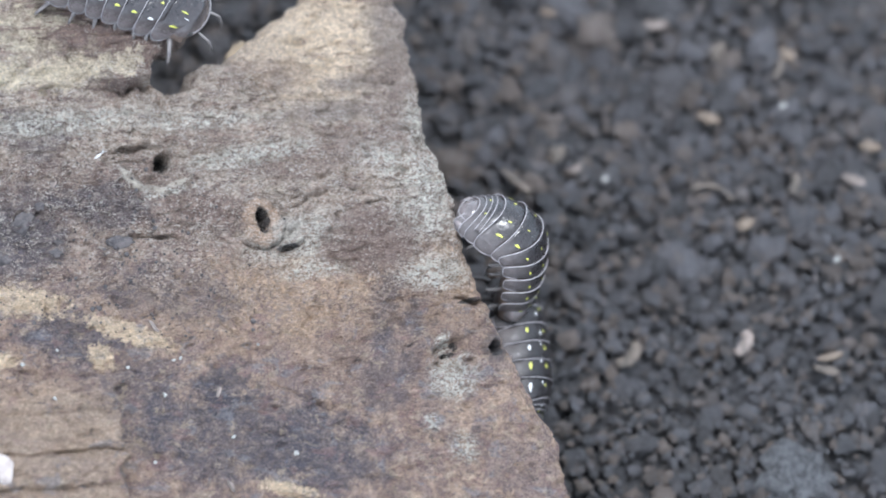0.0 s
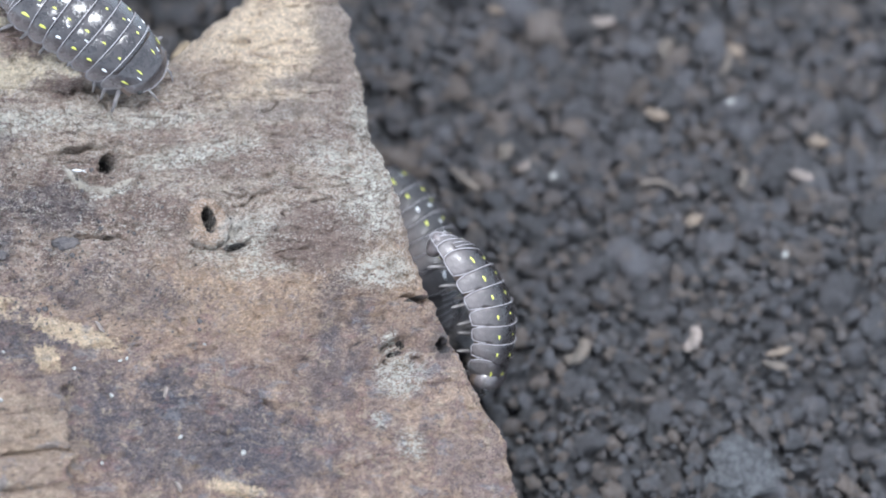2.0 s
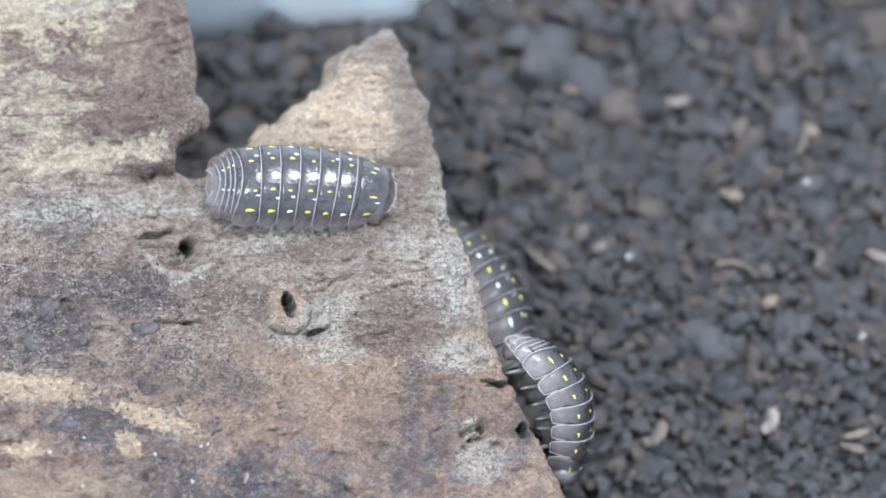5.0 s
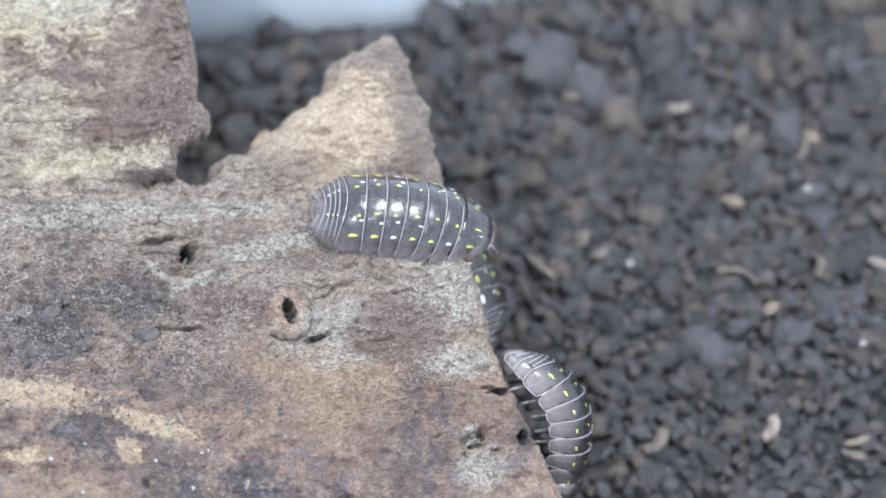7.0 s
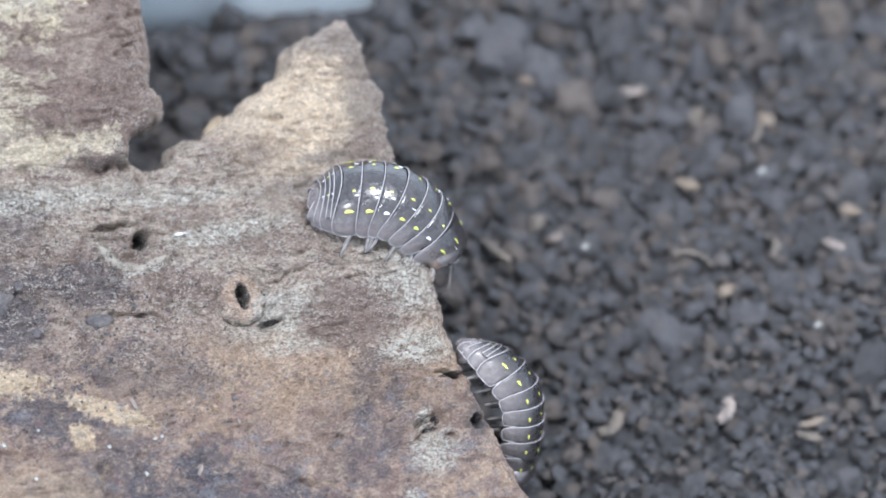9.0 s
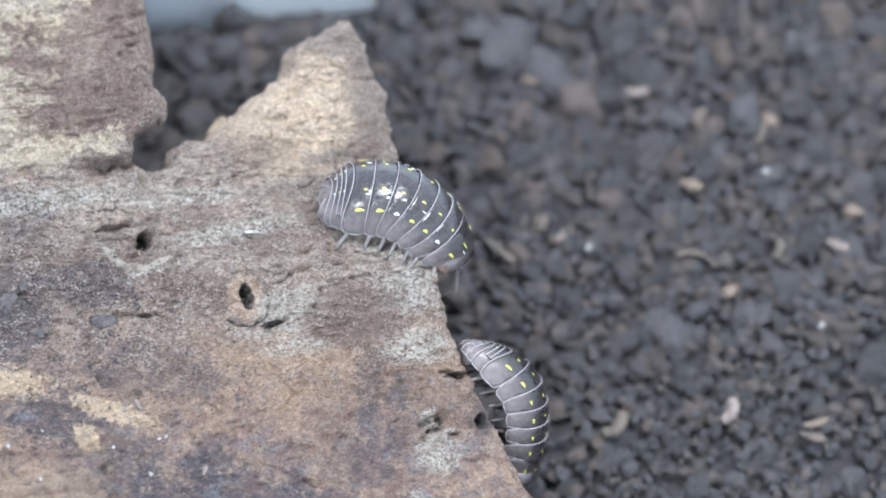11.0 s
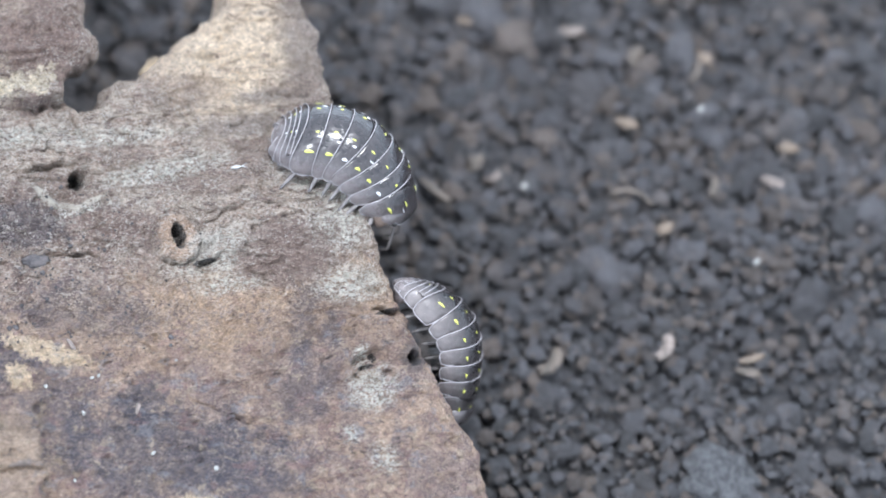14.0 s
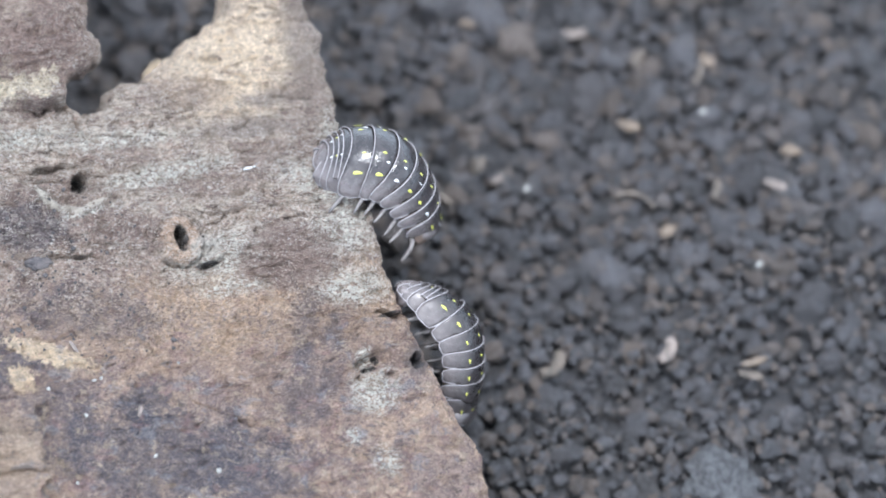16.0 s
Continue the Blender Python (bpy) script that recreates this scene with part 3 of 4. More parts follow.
def build_ground():
    n, verts = 420, []
    for i in range(n + 1):
        for j in range(n + 1):
            p = TUB @ Vector(((2 * j / n - 1) * TUB_X, (2 * i / n - 1) * TUB_Y, 0))
            verts.append((p.x, p.y, soil_level(p.x, p.y) - 0.0006 + 0.0007 * fbm(p.x, p.y, 420, 420, 2.0, 3)))
    ob = new("ground", mesh_of("ground", verts, grid_faces(n + 1, n + 1), M_SOIL))
    return tagged(ob, "dark damp peat soil bed in a white tub", "soil", kind="structure")


GROUND = build_ground()
SHAPES = [lump(k, 3 if k < 8 else 2, 0.55, (1.1, 0.8 + 0.06 * (k % 5), 0.65 + 0.07 * (k % 4))) for k in range(24)]


def build_clods():
    """Crumbs of soil: the larger ones beside the log are pieces of their own, the rest one mesh."""
    rng = np.random.default_rng(4)
    shared = []
    for k, (v, f) in enumerate(SHAPES):
        shared.append(mesh_of("clod", v, [tuple(int(i) for i in t) for t in f], M_SOIL, True))
    allv, allf, base, single = [], [], 0, 0
    inverse = TUB.inverted()
    for k in range(13600):
        if k < 11200:
            x, y = rng.uniform(-0.034, 0.05), rng.uniform(-0.038, 0.037)
        else:
            x, y = rng.uniform(-0.09, 0.11), rng.uniform(-0.1, 0.037)
        q = inverse @ Vector((x, y, 0))
        if abs(q.x) > TUB_X - 0.002 or abs(q.y) > TUB_Y - 0.001:
            continue
        coarse = step(y, -0.02, 0.02)
        r = 0.001 * min(2.2, (0.56 + 0.22 * coarse) * math.exp(rng.normal(0, 0.38)))
        if rng.random() < 0.045:
            r *= 1.8
        small = 5200 < k < 11200
        if small:
            r *= 0.45
        z = soil_level(x, y) + r * rng.uniform(-0.45, 0.2) + (rng.uniform(0.0003, 0.0011) if small else 0.0004)
        v, f = SHAPES[8 + k % 16] if small or r < 0.0006 else SHAPES[k % 8]
        turn = Euler(rng.uniform(0, 6.28, 3))
        if r > 0.0009 and single < 280 and 0.002 < x < 0.045 and -0.032 < y < 0.03:
            ob = new("clod", shared[k % 8])
            ob.parent = GROUND
            ob.matrix_basis = Matrix.LocRotScale((x, y, z), turn, (r, r, r))
            single += 1
            continue
        m = np.array(turn.to_matrix())
        allv.append((v * r) @ m.T + (x, y, z))
        allf.append(f + base)
        base += len(v)
    # coarse clods heaped against the far wall of the tub
    for k in range(170):
        p = TUB @ Vector((rng.uniform(-0.08, 0.06), TUB_Y - rng.uniform(0.0012, 0.007), 0))
        r = 0.001 * rng.uniform(0.8, 2.0)
        v, f = SHAPES[k % 8]
        m = np.array(Euler(rng.uniform(0, 6.28, 3)).to_matrix())
        allv.append((v * r) @ m.T + (p.x, p.y, soil_level(p.x, p.y) + rng.uniform(0.0, 0.0022)))
        allf.append(f + base)
        base += len(v)
    V, F = np.concatenate(allv), np.concatenate(allf)
    me = bpy.data.meshes.new("soil_crumbs")
    me.vertices.add(len(V)), me.loops.add(F.size), me.polygons.add(len(F))
    me.vertices.foreach_set("co", V.ravel())
    me.loops.foreach_set("vertex_index", F.ravel().astype(np.int32))
    me.polygons.foreach_set("loop_start", np.arange(0, F.size, 3, dtype=np.int32))
    me.polygons.foreach_set("use_smooth", np.ones(len(F), bool))
    me.materials.append(M_SOIL)
    me.update(calc_edges=True)
    ob = new("soil_crumbs", me)
    ob.parent = GROUND
    tagged(ob, "loose dark soil crumbs", kind="stuff")


def box(x0, x1, y0, y1, z0, z1, bevel=0.001):
    bm = bmesh.new()
    bmesh.ops.create_cube(bm, size=1)
    for v in bm.verts:
        v.co = Vector(((x0 + x1) / 2 + v.co.x * (x1 - x0), (y0 + y1) / 2 + v.co.y * (y1 - y0), (z0 + z1) / 2 + v.co.z * (z1 - z0)))
    bmesh.ops.bevel(bm, geom=bm.edges[:], offset=bevel, segments=2, affect="EDGES")
    bm.verts.index_update()
    out = [v.co.copy() for v in bm.verts], [tuple(v.index for v in f.verts) for f in bm.faces]
    bm.free()
    return out


def build_tub():
    tub = new("plastic_tub")
    tub.matrix_world = TUB
    tagged(tub, "white plastic tub filled with dark soil", "tub")
    low, high, w = -0.03, 0.035, 0.002
    part("base", *box(-TUB_X, TUB_X, -TUB_Y, TUB_Y, low, low + w, 0.0005), M_PLASTIC, tub)
    for x0, x1, y0, y1 in ((-TUB_X - w, TUB_X + w, TUB_Y, TUB_Y + w), (-TUB_X - w, TUB_X + w, -TUB_Y - w, -TUB_Y), (-TUB_X - w, -TUB_X, -TUB_Y, TUB_Y), (TUB_X, TUB_X + w, -TUB_Y, TUB_Y)):
        verts, faces = box(x0, x1, y0, y1, low, high, 0.0006)
        # the sides flare outwards towards the rim
        part("side", [Vector((v.x * (1 + 0.3 * (v.z + 0.003) / TUB_X), v.y * (1 + 0.3 * (v.z + 0.003) / TUB_Y), v.z)) for v in verts], faces, M_PLASTIC, tub)
    ob = new("table", mesh_of("table", *box(-0.6, 0.6, -0.5, 0.5, low - 0.03, low, 0.003), M_TABLE))
    tagged(ob, "pale grey table top under the tub", "table", kind="structure")


build_clods()
build_tub()


# ---- crumbs, chips and grains ----
M_CRUMB = plain_material("dark soil crumb", (0.045, 0.041, 0.046), (0.11, 0.097, 0.097), 1.5, 0.8, 0.8, 0.0008)
M_CHIP = plain_material("tan wood chip", (0.05, 0.042, 0.036), (0.10, 0.080, 0.066), 1.2, 0.7, 0.6, 0.0006)
M_PALE = plain_material("bleached chip", (0.08, 0.066, 0.060), (0.175, 0.142, 0.126), 1.2, 0.7, 0.5, 0.0005)
M_AMBER = plain_material("amber wood chip", (0.075, 0.057, 0.044), (0.14, 0.104, 0.077), 1.2, 0.6, 0.5, 0.0005)
M_GRAIN = plain_material("white mineral grain", (0.13, 0.13, 0.125), (0.22, 0.22, 0.21), 2.0, 0.35, 0.3, 0.0003)
M_SHARD = plain_material("yellow wood shard", (0.14, 0.105, 0.07), (0.22, 0.17, 0.115), 1.2, 0.7, 0.5, 0.0005)
M_INSECT = plain_material("white soft body", (0.24, 0.24, 0.24), (0.31, 0.31, 0.31), 3.0, 0.5, 0.2, 0.0001)
M_PELLET = plain_material("cream pellet", (0.19, 0.162, 0.152), (0.25, 0.222, 0.208), 1.0, 0.6, 0.2, 0.0002)
M_MOULD = plain_material("mouldy grey soil", (0.065, 0.066, 0.074), (0.17, 0.174, 0.186), 1.3, 0.8, 1.0, 0.002)


def on_wood(x, y, up=0.0, turn=0.0):
    """A pose on the wood's surface, in millimetres of its plane."""
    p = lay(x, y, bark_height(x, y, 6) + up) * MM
    return BARK @ pose(*p, 0, 0, turn)


def on_soil(x, y, turn=0.0, lift=0.0016, tip=0.0):
    return pose(x, y - 0.577 * lift, soil_level(x, y) + lift, tip, 0, turn)


def crumb(name, seed, size, material, m, label, category, group, rough=0.62):
    v, f = lump(seed, 3, rough)
    v = v * np.array(size) * np.array((1, 1, 0.8)) * MM
    ob = new(name, mesh_of(name, v, [tuple(int(i) for i in t) for t in f], material))
    ob.matrix_world = m
    return tagged(ob, label, category, group)


def chip(name, seed, length, width, bend, material, m, label, category="wood chip"):
    """A splinter: a bent, flattened, frayed rod."""
    rng = random.Random(seed)
    pts, rad = [], []
    for k in range(9):
        u = k / 8 - 0.5
        pts.append(Vector((u * length, bend * (4 * u * u - 0.5) + rng.uniform(-0.04, 0.04) * width, 0.2 * bend * u)) * MM)
        rad.append(0.5 * width * MM * (0.55 + 0.45 * math.cos(u * 2.6)) * rng.uniform(0.85, 1.12))
    v, f = tube(pts, rad, 10)
    v = [Vector((c.x, c.y, c.z * 0.5)) + 0.2 * width * MM * noise.noise_vector(c * (2.2 / (width * MM)) + Vector((seed, 0, 0))) for c in v]
    ob = new(name, mesh_of(name, v, f, material))
    ob.matrix_world = m
    return tagged(ob, label, category, "chips on the soil")


def flake(seed, length, width, material, m, label):
    v, f = lump(seed, 3, 0.5)
    ob = new("wood_chip", mesh_of("wood_chip", v * np.array((0.5 * length, 0.5 * width, 0.32 * width)) * MM, [tuple(int(i) for i in t) for t in f], material))
    ob.matrix_world = m
    return tagged(ob, label, "wood chip", "chips on the soil")


chip("wood_splinter", 1, 3.6, 0.85, 0.1, M_CHIP, on_soil(0.0051, 0.003, -42), "pale tan straight wood splinter on dark soil")
chip("wood_chip", 2, 2.6, 1.3, 0.5, M_PALE, on_soil(0.0263, -0.0131, 70), "bleached pinkish curled chip on dark soil")
chip("wood_chip", 3, 2.9, 1.3, 0.7, M_CHIP, on_soil(0.0156, -0.0144, 50), "tan curled husk lying on dark soil")
flake(204, 2.6, 0.9, M_AMBER, on_soil(0.0345, -0.0140, 15), "pale layered flake on dark soil")
flake(205, 2.4, 0.9, M_CHIP, on_soil(0.0340, -0.0153, -8), "tan layered flake on dark soil")
flake(206, 2.6, 1.4, M_AMBER, on_soil(0.0087, 0.0214, 10), "amber wood chip on dark soil")
flake(207, 2.3, 1.5, M_PALE, on_soil(0.0186, 0.0200, 8), "bleached rounded chip on dark soil")
flake(208, 2.0, 1.3, M_AMBER, on_soil(0.0236, 0.0101, -20), "amber rounded chip on dark soil")
flake(209, 2.1, 1.2, M_AMBER, on_soil(0.0390, 0.0075, 0), "amber rounded chip on dark soil")
flake(210, 2.0, 1.2, M_AMBER, on_soil(0.0266, -0.0010, 25), "amber rough chip on dark soil")
chip("wood_chip", 11, 2.3, 0.9, 0.2, M_CHIP, on_soil(0.0317, 0.0036, 80), "tan upright sliver in dark soil")
chip("wood_chip", 12, 4.2, 0.5, 1.1, M_CHIP, on_soil(0.0238, 0.0024, 165), "tan arched fibre on dark soil")
flake(213, 2.2, 1.6, M_CHIP, on_soil(0.0246, 0.0175, 60), "tan blunt chip on dark soil")
flake(214, 2.0, 1.4, M_CHIP, on_soil(0.0088, 0.0062, 70), "tan blunt chip on dark soil")
flake(215, 1.8, 1.0, M_PALE, on_soil(0.0109, 0.0048, 60), "pale blunt chip on dark soil")
chip("wood_chip", 16, 2.4, 0.8, 0.2, M_CHIP, on_soil(0.0305, 0.0156, 70), "tan narrow sliver on dark soil")
flake(217, 2.6, 1.0, M_PALE, on_soil(0.0372, 0.0038, -20), "pale flat flake on dark soil")
flake(218, 1.8, 1.2, M_AMBER, on_soil(0.0316, 0.0172, -30), "amber small chip on dark soil")
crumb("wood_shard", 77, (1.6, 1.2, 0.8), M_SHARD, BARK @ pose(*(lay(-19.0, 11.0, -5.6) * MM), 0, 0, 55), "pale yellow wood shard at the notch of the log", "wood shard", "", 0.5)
for k, (x, y, r) in enumerate(((0.0308, 0.0113, 0.5), (0.0136, 0.0040, 0.38), (0.0352, -0.0047, 0.35))):
    crumb("mineral_grain", 40 + k, (r, 0.85 * r, 0.8 * r), M_GRAIN, on_soil(x, y, 30 * k, 0.0018), "small white mineral grain on dark soil", "grain", "mineral grains on the soil", 0.2)
crumb("mouldy_clod", 61, (3.1, 2.9, 2.0), M_MOULD, on_soil(0.0304, -0.0259, 20, 0.0012), "grey soil clod frosted with white mould", "soil clod", "", 0.75)
for k, (x, y, a, b) in enumerate(((-31.7, -6.1, 1.35, 0.6), (-36.8, -6.1, 0.45, 0.5), (-37.2, -7.2, 0.45, 0.4), (-40.0, -4.6, 1.1, 0.8), (-41.5, -7.6, 0.9, 0.7), (-38.5, -3.2, 0.5, 0.45))):
    crumb("soil_crumb", 80 + k, (a, b, 0.6 * b), M_CRUMB, on_wood(x, y, 0.1, 4 if k == 0 else 20 * (k % 5) - 30), "dark soil crumb lying on the wood", "soil crumb", "soil crumbs on the wood")
for k, (x, y, r) in enumerate(((-31.1, -16.9, 0.24), (-27.1, -16.3, 0.26), (-26.5, -16.1, 0.2), (-28.0, -19.3, 0.26), (-37.7, -19.5, 0.2), (-37.2, -15.4, 0.16), (-22.0, -23.0, 0.26), (-16.5, -24.5, 0.3), (-28.8, -25.0, 0.22), (-19.5, -15.0, 0.14), (-40.2, -16.6, 0.24))):
    crumb("white_grain", 100 + k, (1.0 * r, 0.7 * r, 0.5 * r), M_GRAIN, on_wood(x, y, 0.1, 35 * k), "tiny white mineral grain on the wood", "grain", "white grains on the wood", 0.3)
for k, (x, y, a, b, turn) in enumerate(((-23.3, -19.1, 0.8, 0.28, 75), (-22.3, -27.3, 0.7, 0.3, 110), (-28.9, -13.4, 0.8, 0.2, -60), (-37.2, -1.3, 0.55, 0.4, 60))):
    crumb("wood_crumb", 140 + k, (0.8 * a, 0.8 * b, 0.5 * b), M_PALE, on_wood(x, y, 0.1, turn), "pale tan wood crumb lying on the stained wood", "wood crumb", "wood crumbs on the log", 0.5)
crumb("white_pellet", 120, (0.95, 1.3, 0.6), M_PELLET, on_wood(-42.2, -25.4, 0.3, 20), "smooth round white pellet on the wood", "pellet", "", 0.08)


def build_dirt():
    """Fine soil dust and crumbs strewn over the weathered lower part of the wood."""
    rng = np.random.default_rng(11)
    verts, faces = [], []
    small = [lump(150 + k, 1, 0.3) for k in range(6)]
    for k in range(520):
        x, y = rng.normal(-34, 6.5), rng.normal(-7.5, 4.2)
        if not -46 < x < -16 or not -19 < y < 3:
            continue
        r = 0.085 * math.exp(rng.normal(0, 0.45))
        v, f = small[k % 6]
        m = np.array(Euler(rng.uniform(0, 6.28, 3)).to_matrix())
        base = len(verts)
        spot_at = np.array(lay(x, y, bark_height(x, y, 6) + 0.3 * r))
        verts += [((v_ * r) @ m.T + spot_at) * MM for v_ in v]
        faces += [tuple(int(i) + base for i in t) for t in f]
    ob = new("soil_dust", mesh_of("soil_dust", verts, faces, M_CRUMB))
    ob.matrix_world = BARK
    tagged(ob, "fine dark soil dust strewn over the wood", "soil", kind="stuff")


build_dirt()


def build_springtail():
    bug = tagged(new("springtail"), "tiny white springtail crawling on the wood", "springtail")
    pts = [Vector((0.45 * u, 0, 0.02 * (1 - u * u))) * MM for u in np.linspace(-1, 1, 9)]
    part("body", *tube(pts, [r * MM for r in (0.04, 0.1, 0.14, 0.16, 0.16, 0.15, 0.13, 0.11, 0.06)], 10), M_INSECT, bug)
    head, faces = lump(130, 2, 0.0)
    part("head", [Vector((0.6, 0, 0.03)) * MM + Vector(c) * 0.12 * MM for c in head], [tuple(int(i) for i in t) for t in faces], M_INSECT, bug)
    for side in (-1, 1):
        pts = [Vector((0.68, 0.06 * side, 0.06)) * MM, Vector((0.85, 0.18 * side, 0.1)) * MM, Vector((1.0, 0.25 * side, 0.06)) * MM]
        part("antenna", *tube(pts, [0.035 * MM, 0.03 * MM, 0.012 * MM], 6), M_INSECT, bug)
    return bug


SPRINGTAIL = build_springtail()


# ---- isopods ----
# plates from tail to head: rear edge and length along the body, half width, height, in millimetres
LENGTH = 16.8
def girth_at(x):
    """Half width and height of the body, an egg-shaped outline along its length."""
    back, fore = max(0.0, (6.4 - x) / 6.0), max(0.0, (x - 9.5) / 8.0)
    return 3.85 * (1 - back ** 2) ** 0.5 * (1 - fore ** 3) ** 0.5, 4.0 * (1 - (max(0.0, 7.0 - x) / 6.55) ** 2) ** 0.5 * (1 - fore ** 3) ** 0.5


PLATES = tuple((name, rear, length, *girth_at(rear + (0.75 if rear < 8 else 0.2) * length)) for name, rear, length in (
    ("pleonite", 1.0, 0.75), ("pleonite", 1.6, 0.75), ("pleonite", 2.2, 0.75), ("pleonite", 2.75, 0.75), ("pleonite", 3.25, 0.8),
    ("tergite", 3.9, 1.6), ("tergite", 5.45, 1.65), ("tergite", 7.05, 1.65), ("tergite", 8.65, 1.65), ("tergite", 10.25, 1.6), ("tergite", 11.8, 1.55), ("tergite", 13.3, 2.3)))
BASE = -2.35
# how much each plate narrows to meet the one behind it, by its hind edge
NARROW = {p[1]: (PLATES[i - 1][3] / p[3] if i else 0.68) for i, p in enumerate(PLATES)}
TAPER = {p[1]: min(1.0, girth_at(p[1] + p[2])[0] / girth_at(p[1])[0]) for p in PLATES}


def shell_point(rear, length, w, h, u, phi, lift=0.0):
    """A point of a plate: u from front (0) to rear (1), phi round the back."""
    side = max(0.0, (abs(phi) - 1.0) / 0.66)
    sweep = 1.1 if rear == 3.9 else 0.28 if length > 1 else 0.9 - 0.12 * (rear - 1)
    back = rear - sweep * math.sin(phi) ** 2
    over = 0.34 - 0.37 * step(abs(phi), 0.75, 1.25) * (1 if length > 1 else 0.3)
    if rear == 2.2:
        over += 0.95 * step(abs(phi), 0.8, 1.2)
    if rear == 3.9:
        over += 0.55 * math.sin(phi) ** 2
    front = back + (1 + over) * length
    mid = 0.5 * (front + back) - 0.05 * length * side
    half = 0.5 * (front - back) * math.sqrt(max(0.0, 1 - 0.9 * side ** 4))
    x = mid + half * (1 - 2 * u)
    nose = 0.90 if length > 2 else 0.945 if length > 1 else 0.955
    k = nose + (1 - nose) * math.sin(0.5 * math.pi * min(1, 1.5 * u)) - 0.012 * max(0, u - 0.65) / 0.35 + lift
    k *= 1 - (1 - min(1, 1.01 * NARROW[rear])) * max(0, u - 0.2) / 0.8
    k *= 1 - (1 - TAPER[rear]) * (1 - u)
    y = w * k * math.copysign(abs(math.sin(phi)) ** 0.95, phi)
    z = BASE + h * k * max(0.0, math.cos(phi)) ** 0.9 - 0.6 * max(0.0, abs(phi) - 1.25)
    return Vector((x, y, z))


def shell(rear, length, w, h, rows=7, cols=37):
    # the two foremost tail plates have no side lobes
    lobed = not 2.5 < rear < 3.5
    span = 1.64 if lobed else 1.12
    phis = [span * (2 * j / (cols - 1) - 1) for j in range(cols)]
    outer = [shell_point(rear, length, w, h, i / (rows - 1), p) for i in range(rows) for p in phis]
    inner = [shell_point(rear, length, w, h, i / (rows - 1), p, -0.04) for i in range(rows) for p in phis]
    faces = [q[::-1] for q in grid_faces(rows, cols)]
    k = rows * cols
    both = outer + inner
    faces += [tuple(i + k for i in q) for q in grid_faces(rows, cols)]
    ring = list(range(cols)) + [i * cols + cols - 1 for i in range(1, rows)] + [(rows - 1) * cols + j for j in range(cols - 2, -1, -1)] + [i * cols for i in range(rows - 2, 0, -1)]
    faces += [(a, b, b + k, a + k) for a, b in zip(ring, ring[1:] + ring[:1])]
    # pale rim: along the hind edge and round both side lobes
    lobe = [(0, 1.3), (0, 1.45), (0, 1.57), (0, span), (0.25, span), (0.5, span), (0.75, span)]
    lobe = lobe if lobed else []
    line = [shell_point(rear, length, w, h, u, -p, 0.006) for u, p in lobe]
    line += [shell_point(rear, length, w, h, 1, p, 0.006) for p in phis]
    line += [shell_point(rear, length, w, h, u, p, 0.006) for u, p in lobe[::-1]]
    return both, faces, line


def spot(plate, u, phi, du, dphi):
    """A thin raised disc lying on a plate."""
    rear, length, w, h = plate
    verts = [shell_point(rear, length, w, h, u, phi, 0.014)]
    for ring in (0.6, 1.0):
        for j in range(12):
            a = 2 * math.pi * j / 12
            k = ring * (1 + 0.15 * math.sin(3 * a + phi * 9))
            verts.append(shell_point(rear, length, w, h, min(0.98, max(0.02, u + k * du * math.cos(a))), phi + k * dphi * math.sin(a), 0.014 if ring < 1 else 0.002))
    faces = [(0, 1 + j, 1 + (j + 1) % 12) for j in range(12)]
    faces += [(1 + j, 13 + j, 13 + (j + 1) % 12, 1 + (j + 1) % 12) for j in range(12)]
    return verts, faces


def mm(pieces):
    return [Vector(v) * MM for v in pieces[0]], pieces[1]


def placed(ob, x):
    """Shift a part so that its own origin lies at x millimetres along the body."""
    for v in ob.data.vertices:
        v.co.x -= x * MM
    return ob


